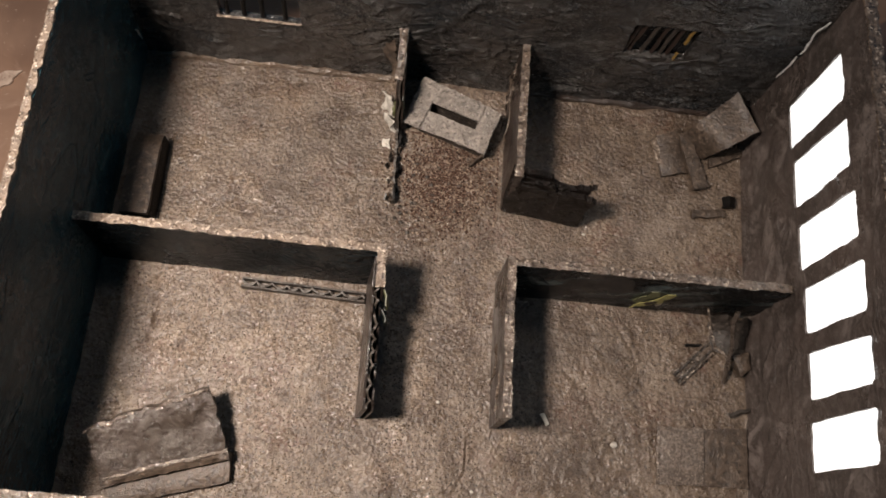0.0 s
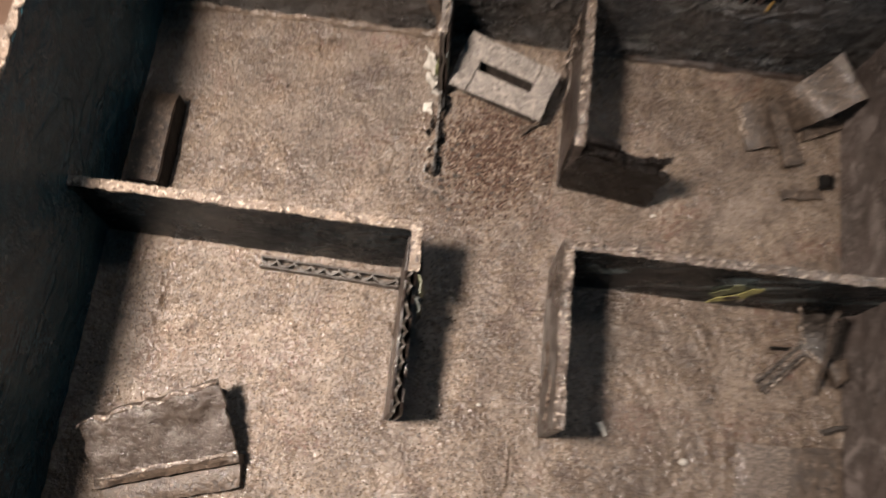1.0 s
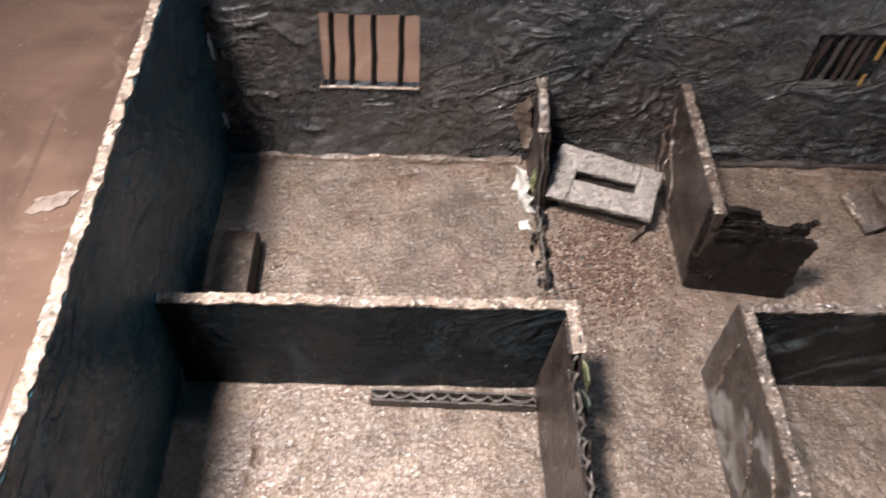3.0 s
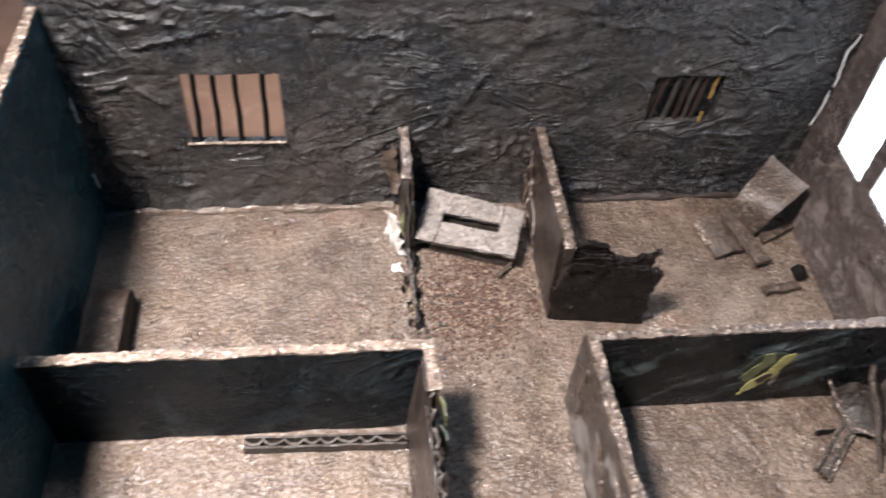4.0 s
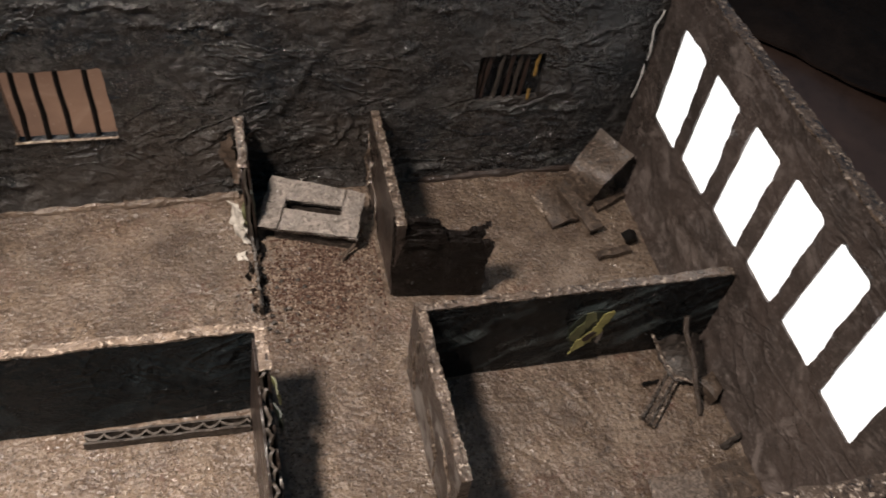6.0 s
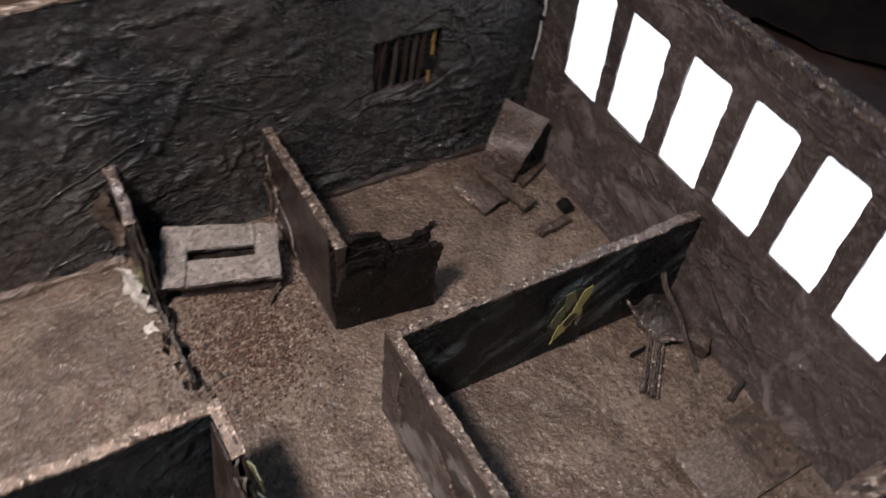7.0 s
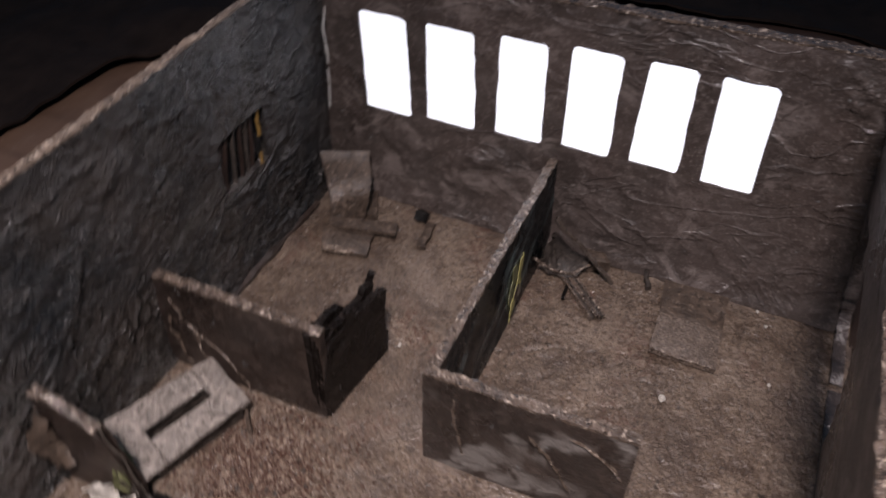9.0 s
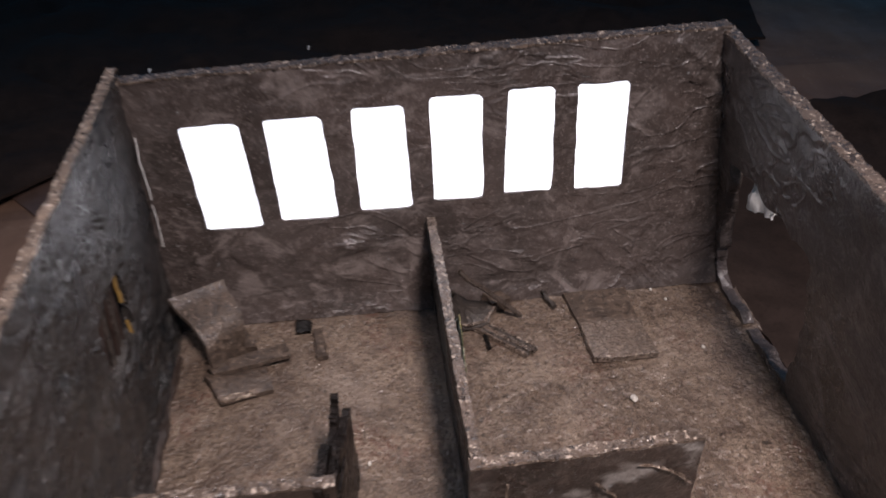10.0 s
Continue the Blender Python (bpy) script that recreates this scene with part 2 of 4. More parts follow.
def table_material():
    """Tan laminate with dull stains, faint long scratches and dust."""
    k = Nodes("tan_tabletop")
    base = k.mix(k.ramp(k.noise(14, 5, 0.6, 0.4, (1, 3, 1)), (0.3, 0.0), (0.7, 1.0)), (0.135, 0.078, 0.051), (0.180, 0.110, 0.074))
    base = k.mix(k.ramp(k.noise(7, 4, 0.6, 1.0), (0.50, 0.0), (0.62, 0.75)), base, (0.098, 0.058, 0.040))
    base = k.mix(k.ramp(k.noise(30, 5, 0.65, 1.4), (0.58, 0.0), (0.70, 0.6)), base, (0.21, 0.140, 0.100))
    base = k.mix(k.ramp(k.noise(60, 2, 0.4, 0.6, (1, 0.06, 1)), (0.66, 0.0), (0.70, 0.5)), base, (0.085, 0.050, 0.035))
    base = k.mix(k.ramp(k.noise(480, 2, 0.5), (0.70, 0.0), (0.74, 0.6)), base, (0.36, 0.29, 0.23))
    n = k.bump(k.noise(120, 4, 0.6), 0.3, 0.0004)
    return k.done(base, k.ramp(k.noise(20, 4), (0.4, 0.42), (0.6, 0.62)), n, 0.35)


TABLE = table_material()
PLASTIC = plain_material("black_plastic_sheet", (0.018, 0.0125, 0.010), (0.032, 0.022, 0.018), 60, 0.55, 0.0012, 0.05)


def glow_material():
    k = Nodes("backlit_white_paper")
    k.bsdf.inputs["Emission Color"].default_value = (1.0, 0.985, 0.97, 1)
    k.bsdf.inputs["Emission Strength"].default_value = 1.15
    return k.done((0.8, 0.8, 0.78), 0.7)


GLOW = glow_material()

# ---- building helpers: plans are in decimetres, the meshes in metres ----
D = 0.1


def link(name, bm, material, origin=(0, 0, 0), parent=None, label="", smooth=True):
    o = Vector(origin) * D
    for v in bm.verts:
        v.co = v.co * D - o
    bmesh.ops.recalc_face_normals(bm, faces=bm.faces[:])
    me = bpy.data.meshes.new(name)
    bm.to_mesh(me)
    bm.free()
    me.materials.append(material)
    if smooth:
        me.polygons.foreach_set("use_smooth", [True] * len(me.polygons))
        me.set_sharp_from_angle(angle=radians(42))
    ob = new(name, me)
    if parent is None:
        ob.location = o
    else:
        ob.parent = parent
        ob.location = o - thing_origin(parent)
    return tagged(ob, label) if label else ob


def thing_origin(ob):
    p = Vector((0, 0, 0))
    while ob is not None:
        p = p + ob.location
        ob = ob.parent
    return p


def thing(name, origin, label, category, group="", kind=""):
    ob = new(name)
    ob.empty_display_size = 0.01
    ob.location = Vector(origin) * D
    return tagged(ob, label, category, group, kind)


def part(name, bm, material, parent, label="", smooth=True):
    o = thing_origin(parent) / D
    return link(name, bm, material, o, parent, label, smooth)


def steps(a, b, step):
    n = max(1, round(abs(b - a) / step))
    return [a + (b - a) * i / n for i in range(n + 1)]


def inside(poly, u, v):
    hit = False
    for (x0, y0), (x1, y1) in zip(poly, poly[1:] + poly[:1]):
        if (y0 > v) != (y1 > v) and u < (x1 - x0) * (v - y0) / (y1 - y0) + x0:
            hit = not hit
    return hit


def nearest(poly, u, v):
    best = None
    for (x0, y0), (x1, y1) in zip(poly, poly[1:] + poly[:1]):
        dx, dy = x1 - x0, y1 - y0
        s = max(0.0, min(1.0, ((u - x0) * dx + (v - y0) * dy) / max(1e-9, dx * dx + dy * dy)))
        px, py = x0 + s * dx, y0 + s * dy
        d = (px - u) ** 2 + (py - v) ** 2
        if best is None or d < best[0]:
            best = (d, px, py)
    return best[1], best[2]


def solid(front, back, us, vs, holes=(), keep=None):
    """A slab between two surfaces front(u, v) and back(u, v), cut through by the outlines in holes; keep is an outer outline."""
    bm = bmesh.new()
    nu, nv = len(us) - 1, len(vs) - 1
    alive = {}
    for i in range(nu):
        for j in range(nv):
            c = ((us[i] + us[i + 1]) / 2, (vs[j] + vs[j + 1]) / 2)
            ok = not any(inside(h, *c) for h in holes) and (keep is None or inside(keep, *c))
            alive[i, j] = ok
    lines = list(holes) + ([keep] if keep else [])
    made = {}

    def corner(i, j):
        if (i, j) not in made:
            u, v = us[i], vs[j]
            near = [alive.get((i + a, j + b)) for a in (-1, 0) for b in (-1, 0)]
            if lines and any(n is False for n in near):
                u, v = min((nearest(h, u, v) for h in lines), key=lambda p: (p[0] - u) ** 2 + (p[1] - v) ** 2)
            made[i, j] = bm.verts.new(front(u, v)), bm.verts.new(back(u, v))
        return made[i, j]

    for (i, j), ok in alive.items():
        if not ok:
            continue
        ring = [(i, j), (i + 1, j), (i + 1, j + 1), (i, j + 1)]
        c = [corner(*p) for p in ring]
        bm.faces.new([p[0] for p in c])
        bm.faces.new([p[1] for p in reversed(c)])
        for k, (a, b) in enumerate(((0, -1), (1, 0), (0, 1), (-1, 0))):
            if not alive.get((i + a, j + b)):
                p, q = c[k], c[(k + 1) % 4]
                if (p[0].co - q[0].co).length > 1e-6:
                    bm.faces.new((p[0], p[1], q[1], q[0]))
    return bm


def crinkle(p, size, seed):
    """Ridged folds like glued, crumpled paper, from -1 to 1."""
    q = Vector((p[0] * size + seed, p[1] * size + seed * 1.7, p[2] * size * 1.6 - seed))
    w = noise.noise(q * 0.6 + Vector((9, 2, 4)))
    a = 1 - 2 * abs(noise.noise(q * 0.55 + Vector((w, -w, w)) * 0.9))
    b = 1 - 2.4 * abs(noise.noise(q * 1.3 + Vector((3 + w, 1, w)) * 1.1))
    c = 1 - 2.4 * abs(noise.noise(q * 2.9 + Vector((w, 7, 2))))
    return 0.45 * a + 0.35 * b * max(0, b) + 0.22 * c + 0.15 * noise.noise(q * 4.1)


def wall(name, a, b, thick, height, label, material, lean=0.0, step=0.03, relief=0.012, holes=(), seed=1.0, side=1, low=0.0, skirt=0.0, rim=RIM, shear=0.0, extra=None):
    """A standing sheet along the line a to b, whose seen face lies on that line; thick goes to the right of it (side=-1: left).
    height is a function of the distance along it; lean moves the top to the thick side."""
    a, b = Vector((*a, 0)), Vector((*b, 0))
    run = (b - a).length
    way = (b - a) / run
    out = Vector((way.y, -way.x, 0)) * side
    tall = max(height(run * i / 20) for i in range(21))

    def face(u, v, depth, amount, s):
        z = low + v - (tall - height(u)) * max(0.0, (v / tall - 0.88) / 0.12)
        p = a + way * (u - shear * z * u / run) + Vector((0, 0, z)) + out * (depth + lean * z)
        n = crinkle(p, 5.0, s) * amount
        if skirt and v / tall < 0.08:
            n -= skirt * (1 - v / tall / 0.08)
        if extra and depth == 0.0:
            n -= extra(p)
        return p + out * n

    bm = solid(lambda u, v: face(u, v, 0.0, relief, seed), lambda u, v: face(u, v, thick, relief * 0.5, seed + 5),
               steps(0, run, step), steps(0, tall, step), holes)
    ob = link(name, bm, material, a, None)
    tagged(ob, label, "wall", "", "structure")
    if rim:
        def lip(u, w, up):
            d = w * thick
            n = crinkle(a + way * u + out * w, 14.0, seed + w) * 0.005 + 0.005 * noise.noise(Vector((u * 45, w * 4, seed)))
            p = a + way * (u - shear * height(u) * u / run) + Vector((0, 0, height(u) + up + (n if up > 0.002 else 0)))
            return p + out * (d + lean * height(u) + n + crinkle(p, 5.0, seed) * relief * (1 - w))
        crown = solid(lambda u, w: lip(u, w, 0.010), lambda u, w: lip(u, w, 0.001), steps(0, run, 0.016), [-0.09, 0.16, 0.4, 0.62, 0.84, 1.05])
        part("rim", crown, rim, ob, "pale rough edge of bare card")
    return ob


def board(quad, thick, step=0.03, bend=None, holes=(), keep=None, rough=0.004, seed=3.0, rag=0.006):
    """A loose sheet of card over four corners (its upper face), with worn edges; bend(u, v) lifts it."""
    p00, p10, p11, p01 = [Vector(q) for q in quad]
    n = (p10 - p00).cross(p01 - p00).normalized()
    if n.z < 0:
        n = -n

    def top(u, v):
        p = p00 * (1 - u) * (1 - v) + p10 * u * (1 - v) + p11 * u * v + p01 * (1 - u) * v
        edge = min(u, 1 - u, v, 1 - v) < 1e-4
        p = p + n * (rough * noise.noise(p * 9 + Vector((seed, 0, 0))))
        if bend:
            p = p + n * bend(u, v)
        if edge:
            p = p + Vector((noise.noise(p * 21 + Vector((seed, 5, 0))), noise.noise(p * 21 + Vector((0, seed, 7))), 0)) * rag - n * thick * 0.12
        return p

    lu, lv = (p10 - p00).length, (p01 - p00).length
    us = [i / max(2, round(lu / step)) for i in range(max(2, round(lu / step)) + 1)]
    vs = [i / max(2, round(lv / step)) for i in range(max(2, round(lv / step)) + 1)]
    return solid(top, lambda u, v: top(u, v) - n * thick, us, vs, holes, keep)


def fluted(a, b, z0, z1, thick, pitch, liners=(True, True), seed=2.0, core=1.0, lean=0.0, edge=False):
    """Corrugated card standing along a to b: outer papers and a wave between them, its channels upright. z1 is a function of the distance."""
    a, b = Vector((*a, 0)), Vector((*b, 0))
    run = (b - a).length
    way = (b - a) / run
    out = Vector((way.y, -way.x, 0))
    made = []
    skin = 0.010
    for use, d in zip(liners, (0.0, thick - skin)):
        if use:
            f = lambda u, v, d=d, o=0.0: a + way * u + out * (d + o + lean * (1 - v) + 0.004 * noise.noise(Vector((u * 6, v * 4, seed + d)))) + Vector((0, 0, z0 + (z1(u) * (1 + 0.06 * noise.noise(Vector((u * 17, seed, d * 50)))) - z0) * v))
            made.append(("outer_paper", solid(lambda u, v: f(u, v), lambda u, v: f(u, v, o=skin), steps(0, run, 0.025), [0, 0.35, 0.7, 1])))
    wave = lambda u, v, o=0.0: (a + way * u + out * (skin + o + lean * (1 - v) + (thick - 3 * skin) * (0.5 + 0.5 * 2 * abs(math.sin(u / pitch * math.pi + 1.9 * noise.noise(Vector((u * 7, seed, 1))))) ** 0.7 - 0.5))
                                + Vector((0, 0, z0 + (z1(u) * core * (1 + 0.10 * noise.noise(Vector((u * 23, seed + 3, 0)))) - z0) * v)))
    made.append(("flute", solid(lambda u, v: wave(u, v), lambda u, v: wave(u, v, skin), steps(0, run, pitch / 12), [0, 0.5, 1])))
    if edge:
        lip = lambda u, v, o: wave(u, 1.0, o) + Vector((0, 0, 0.007 * v - 0.004 + 0.004 * noise.noise(Vector((u * 60, seed, 4)))))
        made.append(("flute_edge", solid(lambda u, v: lip(u, v, -0.001), lambda u, v: lip(u, v, skin + 0.001), steps(0, run, pitch / 12), [0, 1])))
    return made


def blob(centre, size, seed, flat=0.6):
    """A torn scrap or crumb: a small lumpy solid."""
    bm = bmesh.new()
    bmesh.ops.create_icosphere(bm, subdivisions=2, radius=1)
    c = Vector(centre)
    for v in bm.verts:
        k = 1 + 0.55 * noise.noise(v.co * 1.6 + Vector((seed, seed * 2, 0)))
        v.co = c + Vector((v.co.x * size * k, v.co.y * size * 0.8 * k, max(-0.6, v.co.z) * size * flat * k))
    return bm


def rod(a, b, r0, r1, sides=7, seed=1.0, wobble=0.0):
    a, b = Vector(a), Vector(b)
    way = (b - a).normalized()
    x = way.orthogonal().normalized()
    y = way.cross(x)
    bm = bmesh.new()
    rings = []
    n = 8
    for i in range(n + 1):
        s = i / n
        c = a.lerp(b, s) + (x * noise.noise(Vector((s * 3, seed, 0))) + y * noise.noise(Vector((s * 3, 0, seed)))) * wobble
        r = r0 + (r1 - r0) * s
        rings.append([bm.verts.new(c + (x * math.cos(t) + y * math.sin(t)) * r * (1 + 0.2 * noise.noise(Vector((t, s * 6, seed)))))
                      for t in (2 * math.pi * k / sides for k in range(sides))])
    for p, q in zip(rings, rings[1:]):
        for k in range(sides):
            bm.faces.new((p[k], p[(k + 1) % sides], q[(k + 1) % sides], q[k]))
    bm.faces.new(rings[0])
    bm.faces.new(rings[-1])
    return bm


def jag(poly, amount, seed, every=0.05, freq=13):
    """An outline with its edges broken into short uneven steps."""
    out = []
    for k, ((x0, y0), (x1, y1)) in enumerate(zip(poly, poly[1:] + poly[:1])):
        n = max(1, round(math.hypot(x1 - x0, y1 - y0) / every))
        for i in range(n):
            s = i / n
            x, y = x0 + (x1 - x0) * s, y0 + (y1 - y0) * s
            out.append((x + amount * noise.noise(Vector((x * freq, y * freq, seed))), y + amount * noise.noise(Vector((y * freq, x * freq, seed + 9)))))
    return out


# ---- the table and what lies round the model ----
def flat_sheet(x0, x1, y0, y1, z, step, height=None, keep=None, thick=0.02):
    f = lambda u, v: Vector((u, v, z + (height(u, v) if height else 0)))
    return solid(f, lambda u, v: f(u, v) - Vector((0, 0, thick)), steps(x0, x1, step), steps(y0, y1, step), (), keep)


tagged(link("tabletop", flat_sheet(-7, 8, -8, 7, -0.10, 0.5, thick=0.4), TABLE), "tan varnished tabletop under the cardboard model", "table", "", "structure")


def crumple(u, v):
    q = Vector((u * 1.3, v * 1.3, 4))
    return 0.03 + 0.16 * abs(noise.noise(q)) + 0.07 * abs(noise.noise(q * 2.7))


BAG_EDGE = [(0.4, 2.9), (1.9, 2.75), (2.6, 2.2), (3.2, 1.6), (4.3, -0.2), (4.6, -1.5), (4.2, -3.4), (7.6, -4.4), (7.7, 6.7), (-2.6, 6.7), (-2.2, 4.0)]
tagged(link("plastic_sheet", flat_sheet(-3, 7.6, -4.5, 6.6, -0.09, 0.14, crumple, BAG_EDGE), PLASTIC, (4, 3, -0.1)),
       "black crumpled plastic sheet lying on the tabletop", "plastic sheet")
BAG_NEAR = [(-0.6, -1.965), (1.62, -1.965), (1.75, -1.5), (2.3, -1.5), (3.0, -1.9), (3.4, -4.5), (-0.8, -4.8)]
tagged(link("plastic_sheet", flat_sheet(-1, 3.6, -5, -1, -0.09, 0.12, crumple, BAG_NEAR), PLASTIC, (1, -3, -0.1)),
       "black glossy plastic sheet against the front wall", "plastic sheet")
tagged(link("card_sheet", board([(-2.93, -0.69, -0.05), (-2.83, -1.9, -0.05), (-4.6, -2.0, -0.05), (-4.4, -0.64, -0.05)], 0.05, 0.06), TABLE, (-3.6, -1.2, -0.1)),
       "flat tan card board lying on the tabletop", "board")
tagged(link("tape_scrap", board([(-3.08, 0.42, -0.085), (-2.88, 0.50, -0.085), (-2.86, 0.58, -0.085), (-3.05, 0.53, -0.085)], 0.012, 0.03, rag=0.03), TAPE, (-3, 0.5, -0.1)),
       "crumpled pale strip of tape on the tabletop", "tape")

# Small white pieces put in for glints on the plastic sheet.
for k, (x, y, w) in enumerate(((3.61, 2.59, 0.060), (4.97, 4.02, 0.025), (4.53, 3.87, 0.020), (4.35, 3.81, 0.022), (3.30, 3.27, 0.024), (3.43, 2.96, 0.040), (4.37, 1.39, 0.018), (4.70, 0.20, 0.018))):
    z = -0.085 + crumple(x, y)
    tagged(link("plastic_glint", board([(x - w, y - w * 0.3, z), (x + w, y - w * 0.5, z + 0.02), (x + w * 0.8, y + w * 0.4, z + 0.03), (x - w * 0.7, y + w * 0.5, z + 0.01)], 0.008, 0.015, rag=0.02, seed=k + 0.3), BRIGHT_WHITE, (x, y, z)),
           "tiny white chip put in for a glint on the black plastic", "scrap", "white scraps")

# Dark sheet standing for the dim tabletop, far from the lamp.
DIM_TABLE = plain_material("dim_tabletop", (0.055, 0.034, 0.027), (0.095, 0.060, 0.048), 14, 0.35, 0.0004)
tagged(link("dim_table_sheet", flat_sheet(0.9, 5.0, -3.1, 3.0, -0.088, 0.12, lambda u, v: 0.012 * noise.noise(Vector((u * 2, v * 2, 3))), [(1.60, -2.0), (3.0, -3.0), (4.9, -2.3), (4.6, 0.6), (3.7, 2.15), (3.1, 2.2), (2.3, 1.5), (1.53, 0.9)], 0.01), DIM_TABLE, (3, 0, -0.1)),
       "dark sheet put where the tabletop beside the windows is dim", "paper sheet")

# ---- floor and outer walls ----
# cracks in the floor's skin: lines of points, and their width
CRACKS = [([(-1.806, -0.688), (-1.793, -0.836), (-1.812, -0.935), (-1.883, -1.00)], 0.011), ([(-1.541, -0.677), (-1.58, -0.817), (-1.628, -0.894)], 0.011),
          ([(-0.781, -0.77), (-0.709, -0.787), (-0.682, -0.857)], 0.011), ([(0.397, -0.877), (0.525, -0.986), (0.593, -1.143)], 0.011),
          ([(0.678, -0.60), (0.777, -0.743), (0.828, -0.923)], 0.011), ([(-0.981, 0.102), (-0.954, 0.148), (-0.876, 0.14), (-0.80, 0.082), (-0.832, -0.042)], 0.011),
          ([(-0.087, -1.287), (-0.086, -1.46), (-0.148, -1.579)], 0.011), ([(-0.864, 0.505), (-0.751, 0.524), (-0.695, 0.526)], 0.011), ([(-1.276, 0.582), (-1.291, 0.659), (-1.195, 0.669)], 0.011)]


def floor_relief(u, v):
    p = Vector((u * 4, v * 4, 1))
    r = 0.008 * noise.noise(p) + 0.005 * noise.noise(p * 3.1)
    if u > 0.08 and v < -0.5:
        fade = min(1, (u - 0.08) * 5, (-0.5 - v) * 8)
        w = noise.noise(Vector((u * 3, v * 3, 8))) * 0.6
        r += fade * 0.0032 * (1 - 2 * abs(noise.noise(Vector((u * 17 + v * 6 + w, v * 5 - u * 3, 5)))))
        r += fade * 0.007 * noise.noise(Vector((u * 26, v * 26, 2)))
    for line, width in CRACKS:
        if min(x for x, _ in line) - 0.05 < u < max(x for x, _ in line) + 0.05 and min(y for _, y in line) - 0.05 < v < max(y for _, y in line) + 0.05:
            x, y = nearest(line + line[::-1], u, v)
            d = math.hypot(u - x, v - y) / width
            if d < 2.5:
                r += -0.012 * max(0, 1 - d) + 0.0025 * max(0, 1 - abs(d - 1.4))
    return r


tagged(link("floor", flat_sheet(-2.2, 1.56, -1.98, 0.84, -0.006, 0.014, floor_relief, None, 0.085), FLOOR),
       "brown gritty varnished floor of the cardboard model", "floor", "", "structure")


def window_outline(u0, u1, v0, v1, seed, cut=0.02):
    return jag([(u0 + cut, v0), (u1 - cut * 0.3, v0), (u1, v0 + cut * 0.4), (u1, v1 - cut), (u1 - cut, v1), (u0 + cut * 0.6, v1), (u0, v1 - cut * 0.6), (u0, v0 + cut * 0.4)], 0.006, seed, 0.06)


def folds(lines, y, z):
    """Height of the creases, each a line with a half width and a height, at a place on a wall."""
    r = 0.0
    for (y0, z0), (y1, z1), w, h in lines:
        if min(y0, y1) - 0.06 < y < max(y0, y1) + 0.06 and min(z0, z1) - 0.06 < z < max(z0, z1) + 0.06:
            wob = 0.03 * noise.noise(Vector((y * 9, z * 9, y0))) + 0.012 * noise.noise(Vector((y * 31, z * 31, y0)))
            a, b = nearest([(y0, z0), (y1, z1)], y, z + wob)
            r += h * (0.75 + 0.6 * noise.noise(Vector((y * 14, z * 14, 3)))) * max(0.0, 1 - math.hypot(y - a, z + wob - b) / w)
    return r


# long folds of the glued paper on the back wall: two ends (x, z), half width, height
BACK_FOLDS = [((-1.97, 0.79), (-1.84, 0.80), 0.022, 0.022), ((-1.84, 0.80), (-1.68, 0.69), 0.022, 0.022), ((-2.05, 0.39), (-1.65, 0.42), 0.022, 0.020), ((-1.85, 1.15), (-1.59, 1.12), 0.024, 0.022),
              ((-1.45, 1.17), (-0.95, 1.15), 0.022, 0.020), ((-0.66, 0.37), (-0.44, 0.56), 0.045, 0.016), ((-0.44, 0.56), (-0.30, 0.80), 0.050, 0.020), ((-0.30, 0.80), (-0.05, 1.05), 0.055, 0.018), ((0.08, 0.83), (0.23, 0.89), 0.024, 0.020),
              ((-0.44, 1.13), (-0.11, 1.15), 0.022, 0.016), ((0.51, 0.47), (1.14, 0.41), 0.030, 0.022), ((0.25, 0.08), (1.07, 0.09), 0.035, 0.026), ((-1.78, 0.18), (-1.65, 0.19), 0.024, 0.020),
              ((-0.98, 0.41), (-0.66, 0.40), 0.024, 0.020), ((-1.05, 1.09), (-0.63, 1.03), 0.024, 0.020), ((-1.78, 0.98), (-1.45, 1.09), 0.024, 0.022), ((0.20, 1.10), (0.74, 1.02), 0.024, 0.020)]
BACK_FOLDS = [(a, b, 0.7 * w, 0.85 * h) for a, b, w, h in BACK_FOLDS]
# back wall, with two barred openings
BACK_HOLES = [window_outline(2.14 - 1.62, 2.14 - 1.19, 0.455, 0.850, 1.0, 0.01), window_outline(2.14 + 0.54, 2.14 + 0.88, 0.52, 0.80, 2.0, 0.01)]
# v runs to the tallest height; keep the openings level by an even top
back = wall("wall_back", (-2.14, 0.765), (1.50, 0.765), 0.040, lambda u: 1.30 - 0.062 * (1 - u / 3.64), "dark crinkled back wall with two barred windows", WALL_BACK,
            lean=-0.01, step=0.013, relief=0.017, holes=BACK_HOLES, seed=1.3, side=-1, skirt=0.02, extra=lambda p: folds(BACK_FOLDS, p.x, p.z))
left = wall("wall_left", (-2.12, 0.80), (-2.12, -1.92), 0.038, lambda u: 1.19, "black crinkled side wall", WALL_LEFT, lean=-0.025, step=0.024, relief=0.012, seed=4.1, side=1, shear=0.13)

# right wall, with six tall windows
# each window: y of its two sides at the sill and at the head, heights of sill and head
WIN = [((0.540, 0.294), (0.572, 0.325), 0.538, 1.053), ((0.207, -0.046), (0.222, -0.018), 0.556, 1.058), ((-0.148, -0.381), (-0.142, -0.365), 0.577, 1.082),
       ((-0.482, -0.705), (-0.472, -0.700), 0.600, 1.108), ((-0.800, -1.023), (-0.810, -1.012), 0.610, 1.116), ((-1.128, -1.349), (-1.110, -1.338), 0.600, 1.120)]


